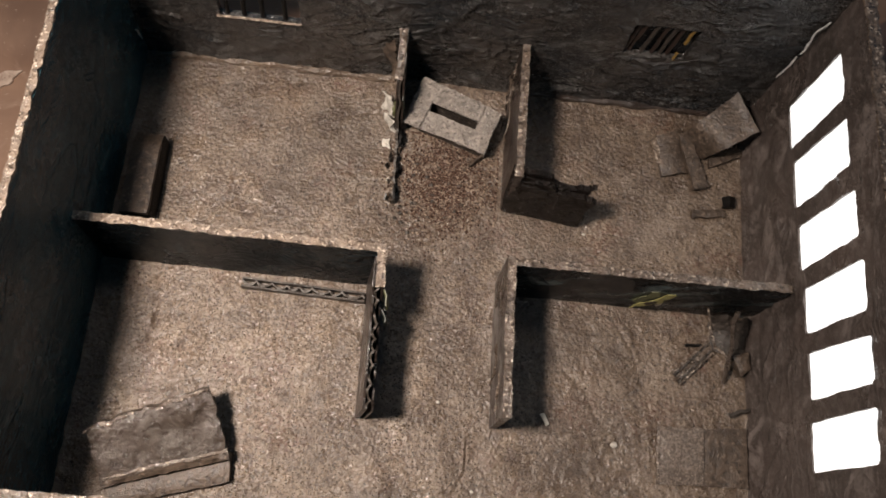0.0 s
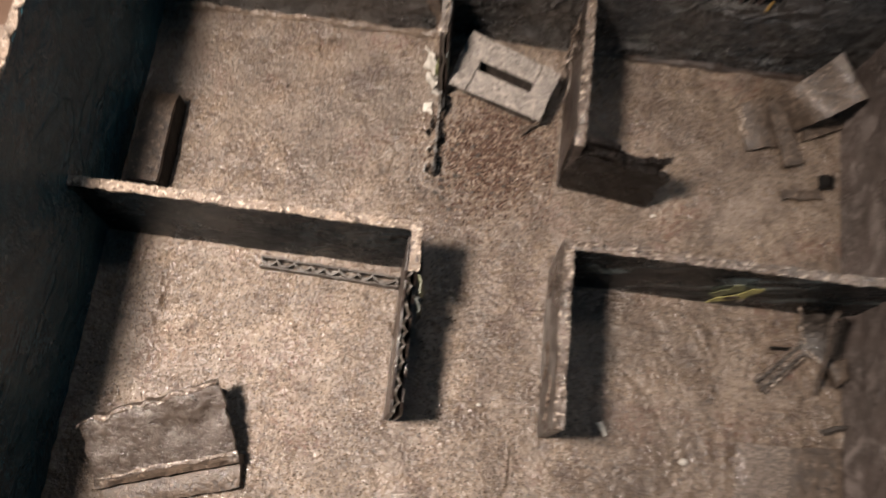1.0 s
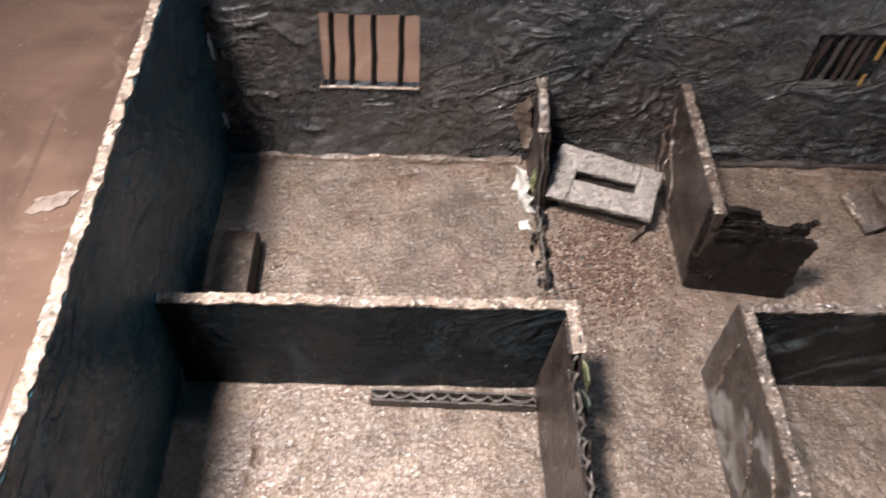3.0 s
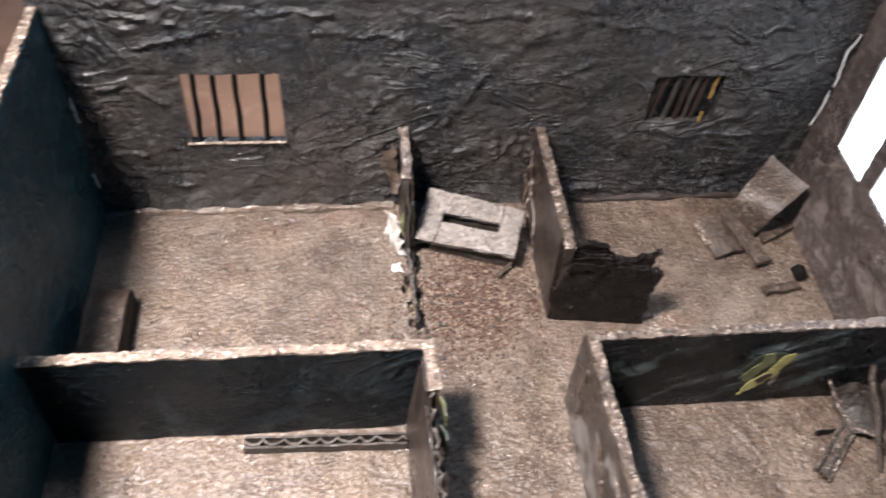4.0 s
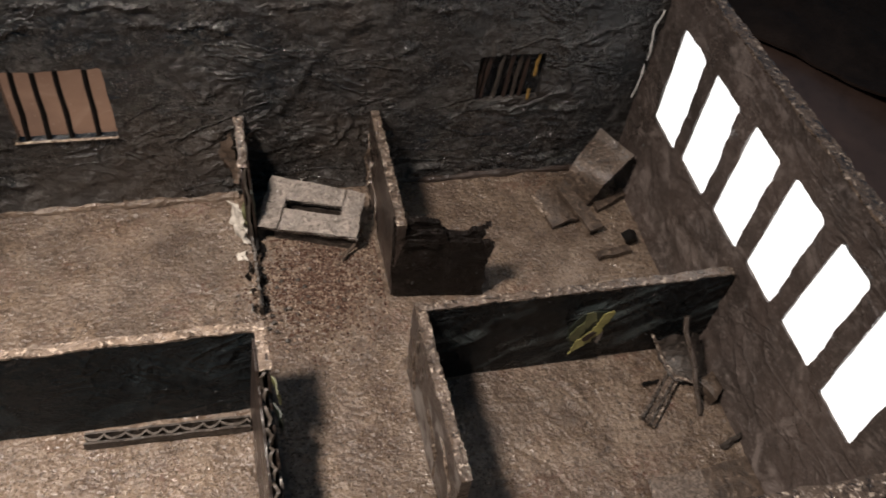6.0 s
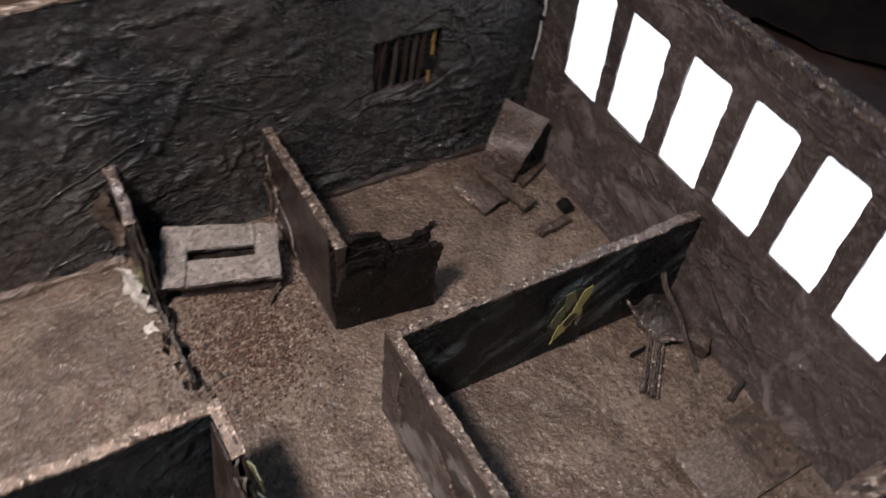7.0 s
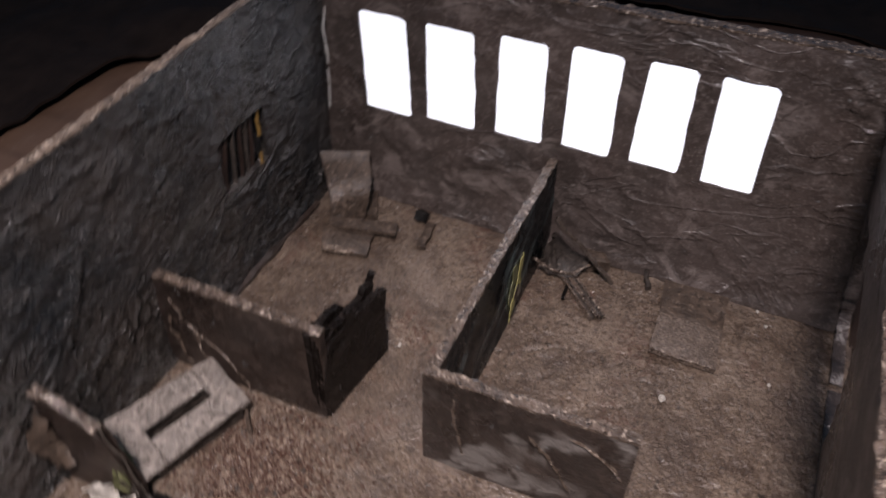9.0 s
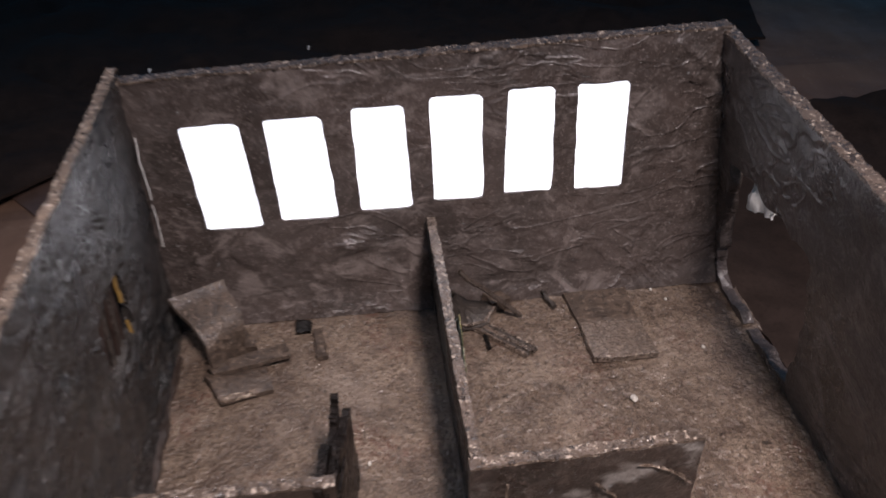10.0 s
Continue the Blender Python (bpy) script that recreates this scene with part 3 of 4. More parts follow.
def pane_outline(sill, head, z0, z1, seed):
    c = 0.016
    return jag([(0.80 - sill[0], z0), (0.80 - sill[1] - c * 0.4, z0 - 0.004), (0.80 - sill[1], z0 + c * 0.5), (0.80 - head[1], z1 - c), (0.80 - head[1] - c, z1), (0.80 - head[0] + c * 0.5, z1), (0.80 - head[0], z1 - c * 0.7)], 0.006, seed, 0.06)


# creases and one blister of the glued paper below the windows: two ends, half width, height
CREASES = [((-0.45, 0.34), (-0.64, 0.15), 0.022, 0.016), ((-0.60, 0.37), (-0.84, 0.16), 0.020, 0.015), ((-0.76, 0.30), (-1.04, 0.19), 0.024, 0.016), ((-0.96, 0.40), (-1.18, 0.21), 0.020, 0.014),
           ((0.46, 0.40), (0.28, 0.24), 0.022, 0.014), ((-1.20, 0.32), (-1.45, 0.10), 0.024, 0.016), ((-0.30, 0.20), (-0.55, 0.07), 0.022, 0.012), ((0.30, 0.98), (0.18, 0.78), 0.016, 0.010), ((-1.52, 1.26), (-1.74, 1.12), 0.030, 0.026), ((-1.56, 1.17), (-1.80, 1.00), 0.028, 0.024), ((-1.48, 1.05), (-1.60, 0.70), 0.028, 0.018),
           ((-0.02, 0.42), (-0.30, 0.37), 0.024, 0.020), ((-1.66, 0.86), (-1.70, 0.44), 0.030, 0.018)]


def right_relief(p):
    y, z = p.y, p.z
    q = math.hypot((y + 0.06) * 0.94 - (z - 0.39) * 0.34, ((y + 0.06) * 0.34 + (z - 0.39) * 0.94) * 3.6) / 0.19
    return folds(CREASES, y, z) + (0.024 * (1 - q ** 3) if q < 1 else 0.0)


RIGHT_HOLES = [pane_outline(*w, 3.0 + k) for k, w in enumerate(WIN)]
# the outlines are drawn before the wall's slant, which pulls its far end inwards
SLANT = 0.14
RIGHT_HOLES = [[(u / (1 - SLANT * v / 2.73), v) for u, v in h] for h in RIGHT_HOLES]
right = wall("wall_right", (1.420, 0.80), (1.420, -1.93), 0.06, lambda u: 1.255 + 0.026 * u, "brown crinkled wall with six tall bright windows", WALL_RIGHT,
             lean=0.025, step=0.020, relief=0.016, holes=RIGHT_HOLES, seed=7.7, side=-1, skirt=0.03, rim=RIM_DARK, shear=SLANT, extra=right_relief)
for k, (sill, head, z0, z1) in enumerate(WIN):
    x0, x1, m = 1.436 + 0.025 * z0, 1.436 + 0.025 * z1, 0.012
    w = thing("window_%d" % (k + 1), (x0, sum(sill) / 2, z0), "tall window opening backed with bright white paper", "window", "", "structure")
    part("pane", board([(x0, sill[0] + m, z0 - m), (x1, head[0] + m, z1 + m), (x1, head[1] - m, z1 + m), (x0, sill[1] - m, z0 - m)], 0.006, 0.1, rough=0, rag=0), GLOW, w, "bright white backlit paper")

# front wall, torn open near the right end
GASH = jag([(2.78, 0.05), (3.10, 0.03), (3.50, 0.02), (3.555, 0.10), (3.50, 0.35), (3.46, 0.58), (3.46, 0.79), (3.16, 0.80), (2.92, 0.78), (2.74, 0.80), (2.69, 0.60), (2.71, 0.30)], 0.045, 5.0, 0.05)
front = wall("wall_front", (-2.14, -1.89), (1.50, -1.89), 0.06, lambda u: 1.215 + 0.025 * u, "brown front wall with a torn hole", WALL_RIGHT, lean=-0.14, step=0.03, relief=0.014, holes=[GASH], seed=9.2, side=1, rim=RIM_DARK)

# Pale sheet beyond the wall, placed close behind the hole.
tagged(link("outside_paper", board([(1.33, -1.885, 0.77), (1.25, -1.905, 0.55), (1.00, -1.900, 0.66), (1.04, -1.880, 0.78)], 0.008, 0.03, lambda u, v: 0.02 * math.sin(5 * u), rough=0.02, rag=0.03), BRIGHT_WHITE, (1.2, -1.89, 0.5)),
       "white paper standing outside the hole of the front wall", "paper flap")

# rumpled glued paper along the foot of the back wall
def bead(x0, x1, y, r, seed, material, label):
    bm = bmesh.new()
    rows = []
    for x in steps(x0, x1, 0.02):
        k = r * (0.75 + 0.9 * noise.noise(Vector((x * 6, seed, 0))))
        c = Vector((x, y + 0.012 * noise.noise(Vector((x * 4, 2, seed))), 0.0))
        rows.append([bm.verts.new(c + Vector((0.003 * math.sin(x * 90 + t), -math.cos(t) * k * 1.1, max(-0.004, math.sin(t) * k * 1.5 * (0.8 + 0.5 * noise.noise(Vector((x * 15, t, seed)))))))) for t in (-0.2, 0.5, 1.1, 1.7, 2.4, 3.3)])
    for p, q in zip(rows, rows[1:]):
        for k in range(6):
            bm.faces.new((p[k], p[(k + 1) % 6], q[(k + 1) % 6], q[k]))
    bm.faces.new(rows[0])
    bm.faces.new(rows[-1])
    return tagged(link("trim", bm, material, (x0, y, 0)), label, "trim", "", "structure")


bead(-2.08, -1.25, 0.752, 0.022, 1.0, FLOOR, "rumpled dark paper at the foot of the back wall")
bead(-1.25, -0.68, 0.748, 0.028, 2.0, FLOOR, "rumpled brown paper at the foot of the back wall")
bead(0.06, 1.20, 0.752, 0.022, 3.0, WALL_BROWN, "rumpled dark paper at the foot of the back wall")

# ---- inner walls ----
level = lambda h, wob=0.012, s=0.0: (lambda u: h + wob * noise.noise(Vector((u * 5, s, 2))))
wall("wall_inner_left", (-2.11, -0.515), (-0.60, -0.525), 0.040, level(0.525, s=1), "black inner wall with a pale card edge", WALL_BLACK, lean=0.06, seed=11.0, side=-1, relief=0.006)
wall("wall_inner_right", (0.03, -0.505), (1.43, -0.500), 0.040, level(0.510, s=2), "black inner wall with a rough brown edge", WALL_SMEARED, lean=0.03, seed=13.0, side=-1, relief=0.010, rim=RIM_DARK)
wall("wall_inner_passage", (-0.005, -0.44), (0.015, -1.225), 0.042, level(0.515, s=3), "brown passage wall with a worn card edge", WALL_STREAKED, lean=0.0, seed=15.0, side=-1, relief=0.008, rim=RIM_DARK)
wall("wall_inner_back", (-0.01, 0.77), (-0.005, -0.005), 0.040, level(0.495, s=4), "brown inner wall beside the fallen panel", WALL_BROWN, lean=0.03, seed=17.0, side=-1, relief=0.008, rim=RIM_DARK)

for k, (y0, z0, y1, z1, w) in enumerate(((0.70, 0.42, 0.50, 0.03, 0.022), (0.60, 0.30, 0.36, 0.02, 0.016), (0.735, 0.30, 0.68, 0.04, 0.018))):
    tagged(link("pale_strip", board([(-0.014 + 0.03 * z0, y0, z0), (-0.016 + 0.03 * z0, y0 - w, z0 - w * 0.6), (-0.020 + 0.03 * z1, y1 - w, z1), (-0.018 + 0.03 * z1, y1, z1 + w)], 0.006, 0.012, rough=0.02, rag=0.022, seed=k + 0.4), RIM_DARK, (-0.02, y1, z1)),
           "narrow torn paper strip stuck to the brown inner wall", "paper strip", "torn wall strips")

# Pale strips put in for the glossy streaks of the passage wall.
for k, (y0, z0, y1, z1, w) in enumerate(((-0.555, 0.43, -0.600, 0.12, 0.010), (-0.86, 0.40, -1.02, 0.16, 0.012), (-1.00, 0.47, -1.19, 0.34, 0.014))):
    x0, x1 = -0.004 - (y0 + 0.44) * 0.0255, -0.004 - (y1 + 0.44) * 0.0255
    tagged(link("pale_strip", board([(x0 - 0.010, y0, z0), (x0 - 0.010, y0 - w, z0 - w * 0.6), (x1 - 0.012, y1 - w, z1), (x1 - 0.012, y1, z1 + w)], 0.006, 0.010, rough=0.016, rag=0.016, seed=k + 7.3), RIM_DARK, (x1 - 0.012, y1, z1)),
           "narrow pale strip standing for a glossy streak on the passage wall", "paper strip", "torn wall strips")

FLUTE_KINDS = {"flute": FLUTE_DARK, "flute_edge": FLUTE_EDGE}
# wall with its outer paper torn away, so that the wavy core shows
torn = thing("wall_inner_torn", (-0.62, -0.85, 0), "inner wall of torn corrugated card, its core showing", "wall", "", "structure")
TORN_TOP = lambda u: (0.52 if u < 0.17 else 0.46 + 0.03 * noise.noise(Vector((u * 9, 3, 1))) - 0.04 * max(0, u - 0.5))
for n, bm in fluted((-0.600, -0.515), (-0.580, -1.235), 0.0, TORN_TOP, 0.050, 0.075, (False, True), 4.0, 0.97, 0.05, True):
    part(n, bm, FLUTE_KINDS.get(n, WALL_BROWN), torn)
east = fluted((-0.600, -0.70), (-0.580, -1.235), 0.0, lambda u: 0.40 + 0.14 * noise.noise(Vector((u * 17, 4, 2))) - 0.2 * max(0, u - 0.42), 0.036, 0.07, (True, False), 9.0, 1.0, 0.05)
part("outer_paper", east[0][1], WALL_BROWN, torn)
east[1][1].free()
part("outer_paper", fluted((-0.600, -0.515), (-0.594, -0.70), 0.0, lambda u: 0.52 - 0.1 * max(0, u - 0.12) / 0.06, 0.036, 0.07, (True, False), 6.0, 1.0, 0.05)[0][1], WALL_BROWN, torn)
part("rim", board([(-0.642, -0.47, 0.530), (-0.592, -0.47, 0.530), (-0.588, -0.665, 0.522), (-0.634, -0.66, 0.526)], 0.01, 0.02, rough=0.012, rag=0.012), RIM, torn, "pale rough edge of bare card")
for k, (y, z) in enumerate(((-0.70, 0.42), (-0.74, 0.30), (-0.78, 0.36))):
    part("paper_scrap", board([(-0.585, y + 0.04, z + 0.05), (-0.570, y - 0.03, z + 0.04), (-0.565, y - 0.04, z - 0.05), (-0.572, y + 0.03, z - 0.06)], 0.006, 0.02, rag=0.015, seed=k), GREEN if k else OLIVE, torn)

# broken stub of black layered card
stub = thing("wall_inner_stub", (0.22, -0.03, 0), "near-black broken stub of a layered card wall", "wall", "", "structure")
def upright(x0, y0, x1, y1, outline, thick, material, parent, name, seed, lean=0.0):
    a, b = Vector((x0, y0, 0)), Vector((x1, y1, 0))
    way, run = (b - a).normalized(), (b - a).length
    out = Vector((way.y, -way.x, 0))
    f = lambda u, v, d: a + way * u + Vector((0, 0, v)) + out * (d + lean * v + 0.006 * noise.noise(Vector((u * 9, v * 9, seed))))
    top = max(v for _, v in outline)
    return part(name, solid(lambda u, v: f(u, v, 0), lambda u, v: f(u, v, -thick), steps(0, max(u for u, _ in outline), 0.012), steps(0, top, 0.012), (), jag(outline, 0.022, seed, 0.014, 47)), material, parent, smooth=False)


upright(0.0, -0.01, 0.46, -0.065, [(0, 0), (0.44, 0), (0.45, 0.10), (0.43, 0.18), (0.47, 0.36), (0.42, 0.375), (0.30, 0.385), (0.23, 0.40), (0.22, 0.44), (0.06, 0.43), (0, 0.44)], 0.03, WALL_NEAR_BLACK, stub, "outer_layer", 3.0, -0.03)
upright(0.0, 0.025, 0.46, -0.03, [(0, 0), (0.40, 0), (0.40, 0.30), (0.445, 0.475), (0.40, 0.43), (0.365, 0.435), (0.345, 0.395), (0.24, 0.41), (0.21, 0.475), (0.06, 0.50), (0, 0.49)], 0.03, WALL_NEAR_BLACK, stub, "inner_layer", 5.0, -0.02)

upright(0.0, 0.006, 0.46, -0.050, [(0, 0), (0.43, 0), (0.42, 0.15), (0.44, 0.33), (0.40, 0.36), (0.35, 0.39), (0.32, 0.385), (0.25, 0.405), (0.20, 0.455), (0.12, 0.445), (0.05, 0.47), (0, 0.46)], 0.012, WALL_NEAR_BLACK, stub, "middle_layer", 8.0, -0.025)
upright(0.03, -0.030, 0.22, -0.050, [(0, 0.36), (0.10, 0.38), (0.16, 0.35), (0.17, 0.405), (0.10, 0.415), (0.02, 0.412)], 0.010, WALL_NEAR_BLACK, stub, "torn_lip", 6.0, -0.03)

# broken corrugated wall beside the back-left room
low = thing("wall_inner_broken", (-0.63, 0.35, 0), "broken corrugated card wall, torn low towards the passage", "wall", "", "structure")
def broken_top(u):
    y = 0.77 - u
    if y > 0.5:
        return 0.53 - (0.77 - y) * 0.38
    if y > 0.40:
        return 0.43 - (0.5 - y) * 3.2
    return 0.060 - 0.02 * (0.4 - y) / 0.43 + 0.05 * noise.noise(Vector((u * 23, 1, 1)))


for n, bm in fluted((-0.610, 0.77), (-0.602, 0.41), 0.0, broken_top, 0.044, 0.064, (True, True), 8.0, edge=True):
    part(n, bm, FLUTE_KINDS.get(n, WALL_BROWN), low)
for n, bm in fluted((-0.606, 0.41), (-0.592, -0.035), 0.0, lambda u: broken_top(u + 0.36), 0.038, 0.085, (False, False), 8.5, edge=True):
    part(n, bm, FLUTE_KINDS[n], low)
for y0, y1 in ((0.40, 0.30), (0.19, 0.13), (0.06, -0.03)):
    part("outer_paper", fluted((-0.604, y0), (-0.600, y1), 0.0, lambda u: 0.07 + 0.03 * noise.noise(Vector((u * 31, y0, 2))), 0.04, 0.07, (True, False), y0)[0][1], CARD_BLACK, low)
part("rim", board([(-0.656, 0.76, 0.536), (-0.616, 0.76, 0.536), (-0.614, 0.50, 0.438), (-0.650, 0.50, 0.438)], 0.012, 0.016, rough=0.02, rag=0.012), RIM_DARK, low, "pale rough edge of bare card")
def torn_bit(quad, seed, material, label):
    c = sum((Vector(q) for q in quad), Vector()) / 4
    w = (Vector(quad[1]) - Vector(quad[0])).length
    return tagged(link("paper_scrap", board(quad, 0.008, 0.012, lambda u, v: 0.12 * w * math.sin(7 * u + seed) * math.cos(5 * v), rough=0.03, rag=0.035, seed=seed), material, (c.x, c.y, 0.0)), label, "paper scrap", "torn paper scraps")


torn_bit([(-0.745, 0.560, 0.005), (-0.655, 0.500, 0.005), (-0.655, 0.520, 0.125), (-0.725, 0.585, 0.135)], 1.0, WHITE, "torn white paper scrap at the broken card wall")
torn_bit([(-0.700, 0.470, 0.004), (-0.645, 0.400, 0.004), (-0.640, 0.430, 0.080), (-0.690, 0.500, 0.085)], 4.0, WHITE, "torn white paper scrap at the broken card wall")
torn_bit([(-0.650, 0.500, 0.10), (-0.640, 0.430, 0.09), (-0.640, 0.440, 0.20), (-0.652, 0.495, 0.22)], 7.0, OLIVE, "torn greenish paper scrap on the broken card wall")
for k, (x, y, s0) in enumerate(((-0.695, 0.335, 0.014), (-0.675, 0.30, 0.014), (-0.660, 0.10, 0.009))):
    torn_bit([(x - s0, y + s0, 0.010), (x + s0, y + s0, 0.018), (x + s0, y - s0, 0.012), (x - s0, y - s0, 0.010)], 2.0 + k, WHITE, "tiny torn white paper scrap on the floor")

shard_rng = random.Random(12)
for k in range(22):
    y = 0.40 - 0.44 * (k + shard_rng.random()) / 22
    x, w, h, t = -0.622 + shard_rng.uniform(-0.022, 0.022), shard_rng.uniform(0.012, 0.028), shard_rng.uniform(0.02, 0.06), shard_rng.uniform(-0.02, 0.02)
    part("torn_shard", board([(x, y + w, 0.0), (x + t, y - w, 0.0), (x + t + shard_rng.uniform(-0.02, 0.02), y - w * 0.6, h), (x + shard_rng.uniform(-0.02, 0.02), y + w * 0.7, h * shard_rng.uniform(0.7, 1.2))], 0.008, 0.010, rough=0.02, rag=0.02, seed=k * 1.3), shard_rng.choice((CARD_BLACK, CARD_BLACK, FLUTE_DARK, RIM_DARK)), low)
part("peeled_paper", board([(-0.666, 0.748, 0.47), (-0.755, 0.750, 0.33), (-0.70, 0.738, 0.14), (-0.666, 0.66, 0.18)], 0.006, 0.02, lambda u, v: 0.01 * math.sin(6 * v), rough=0.03, rag=0.03), CARD, low, "peeled light brown paper")
part("print_scrap", board([(-0.602, 0.52, 0.34), (-0.600, 0.44, 0.32), (-0.598, 0.43, 0.12), (-0.602, 0.53, 0.10)], 0.006, 0.02, rag=0.015), GREEN, low, "green printed scrap")

# corrugated strip left standing along the black wall
strip = thing("card_strip", (-1.03, -0.57, 0), "thin corrugated card strip along the black wall", "card strip")
for n, bm in fluted((-1.36, -0.555), (-0.70, -0.575), 0.0, lambda u: 0.045 + 0.012 * noise.noise(Vector((u * 8, 3, 0))), 0.055, 0.078, (True, True), 3.0, edge=True):
    part(n, bm, FLUTE_KINDS.get(n, CARD_DARK), strip)

# ---- openings' bars ----
bars = thing("window_bars", (-1.40, 0.79, 0.455), "row of dark window bars in the back wall", "window bars")
for xt, xb in ((-1.560, -1.588), (-1.475, -1.497), (-1.382, -1.398), (-1.262, -1.278)):
    part("bar", rod((xb, 0.788, 0.44), (xt, 0.782, 0.87), 0.015, 0.013, 6, xt, 0.006), CARD_BLACK, bars)
part("sill", board([(-1.64, 0.752, 0.458), (-1.19, 0.752, 0.453), (-1.19, 0.766, 0.455), (-1.64, 0.766, 0.460)], 0.003, 0.03, rag=0.006), RIM, bars, "pale ledge of bare card")
lattice = thing("window_bars", (0.71, 0.79, 0.52), "rusty brown wooden bars over a dark opening", "window bars")
for k, (xt, xb, m) in enumerate(((0.575, 0.548, RUSTY), (0.605, 0.575, RUSTY), (0.668, 0.645, CARD_DARK), (0.715, 0.700, RUSTY), (0.760, 0.745, CARD_DARK), (0.800, 0.780, RUSTY))):
    part("bar", rod((xb, 0.795, 0.50), (xt, 0.785, 0.82), 0.011, 0.010, 6, k + 0.5, 0.006), m, lattice)
part("bar", rod((0.838, 0.775, 0.66), (0.848, 0.780, 0.80), 0.009, 0.008, 6, 9, 0.003), AMBER, lattice, "amber painted bar")
part("bar", rod((0.822, 0.770, 0.51), (0.826, 0.772, 0.575), 0.009, 0.007, 6, 7, 0.003), AMBER, lattice, "amber painted bar")
part("backing", board([(0.46, 0.812, 0.46), (0.96, 0.812, 0.46), (0.96, 0.818, 0.88), (0.46, 0.818, 0.88)], 0.01, 0.1), WALL_BACK, lattice, "dark card behind the bars")

# seams of white paper in the corners, and slivers for glints by the left wall
def seam(name, pts, w, label, material):
    """A flat torn sliver, tapered at its ends."""
    bm = bmesh.new()
    rows = []
    n = len(pts) - 1
    for k, (x, y, z) in enumerate(pts):
        j = 0.010 * noise.noise(Vector((z * 13, x, 3)))
        g = w * (0.25 + 0.9 * abs(noise.noise(Vector((z * 19, x, 8))))) * math.sin(math.pi * (k + 0.6) / (n + 1.2)) ** 0.5
        rows.append((bm.verts.new((x - g + j, y - 0.003, z)), bm.verts.new((x + j, y - 0.006, z)), bm.verts.new((x + j, y - 0.001, z))))
    for p, q in zip(rows, rows[1:]):
        for a, b in ((0, 1), (1, 2), (2, 0)):
            bm.faces.new((p[a], p[b], q[b], q[a]))
    bm.faces.new(rows[0])
    bm.faces.new(rows[-1])
    return tagged(link(name, bm, material, pts[0]), label, "paper strip")


for z0, n, w in ((0.50, 12, 0.013), (0.74, 16, 0.020)):
    seam("white_sliver", [(1.410 + 0.008 * math.sin(z0 * 9 + i * 0.5), 0.742, z0 + 0.020 * i) for i in range(n)], w, "white sliver in the wall corner, for torn paper and glints", BRIGHT_WHITE)
# These two slivers take the place of white glints along the left wall.
seam("white_sliver", [(-2.080, 0.735, 0.62 + 0.016 * i) for i in range(10)], 0.030, "white sliver in the wall corner, for torn paper and glints", BRIGHT_WHITE)
seam("white_sliver", [(-2.080, 0.690, 0.25 + 0.012 * i) for i in range(9)], 0.030, "white sliver in the wall corner, for torn paper and glints", BRIGHT_WHITE)

# ---- back passage: the fallen pale panel ----
panel = thing("fallen_panel", (-0.30, 0.47, 0), "pale grey card panel with a slot, fallen against the wall", "panel")
SLOT = [(0.22, 0.40), (0.79, 0.43), (0.79, 0.62), (0.22, 0.58)]
PANEL = [Vector(c) for c in ((-0.600, 0.425, 0.105), (-0.125, 0.275, 0.115), (-0.052, 0.500, 0.190), (-0.505, 0.675, 0.200))]


def on_panel(u, v, up):
    a, b, c, d = PANEL
    return a * (1 - u) * (1 - v) + b * u * (1 - v) + c * u * v + d * (1 - u) * v + (b - a).cross(d - a).normalized() * up


part("panel_board", board([on_panel(u, v, 0) for u, v in ((0, 0), (1, 0), (1, 1), (0, 1))], 0.026, 0.02, None, [jag(SLOT, 0.02, 3.0, 0.08)], rough=0.003, rag=0.008), PALE_WORN, panel)
# the top layer is cut into plates, with narrow joints between them
for k, quad in enumerate((((0.0, 0.0), (0.205, 0.0), (0.212, 0.50), (0.0, 0.48)), ((0.232, 0.0), (1.0, 0.0), (1.0, 0.435), (0.228, 0.40)),
                          ((0.806, 0.428), (1.0, 0.43), (1.0, 1.0), (0.815, 1.0)), ((0.0, 0.482), (0.212, 0.502), (0.222, 0.59), (0.0, 0.59)), ((0.0, 0.58), (0.79, 0.62), (0.80, 1.0), (0.0, 1.0)))):
    part("plate", board([on_panel(u, v, 0.012) for u, v in quad], 0.011, 0.014, rough=0.005, rag=0.008, seed=k + 0.7), PALE, panel)
part("prop", board([(-0.56, 0.60, 0.13), (-0.10, 0.44, 0.13), (-0.10, 0.52, 0.13), (-0.52, 0.67, 0.13)], 0.125, 0.05), CARD_DARK, panel, "dark card block below")
part("prop", board([(-0.52, 0.44, 0.055), (-0.14, 0.31, 0.065), (-0.13, 0.34, 0.065), (-0.51, 0.47, 0.055)], 0.06, 0.05), CARD_DARK, panel, "dark card block below")
tagged(link("twig", rod((-0.205, 0.235, 0.012), (-0.130, 0.300, 0.05), 0.010, 0.008, 6, 2, 0.006), CARD, (-0.17, 0.25, 0)), "short bent brown twig by the pale panel", "twig")

# ---- back-right room: the collapsed shelf ----
bent = thing("bent_sheet", (1.2, 0.55, 0), "bent brown card sheet leaning up into the corner", "card sheet")
part("sheet", board([(1.010, 0.545, 0.03), (1.160, 0.430, 0.03), (1.385, 0.510, 0.30), (1.275, 0.740, 0.30)], 0.02, 0.03, lambda u, v: 0.075 * math.sin(math.pi * min(1, v * 1.1)) ** 1.5), CARD, bent)
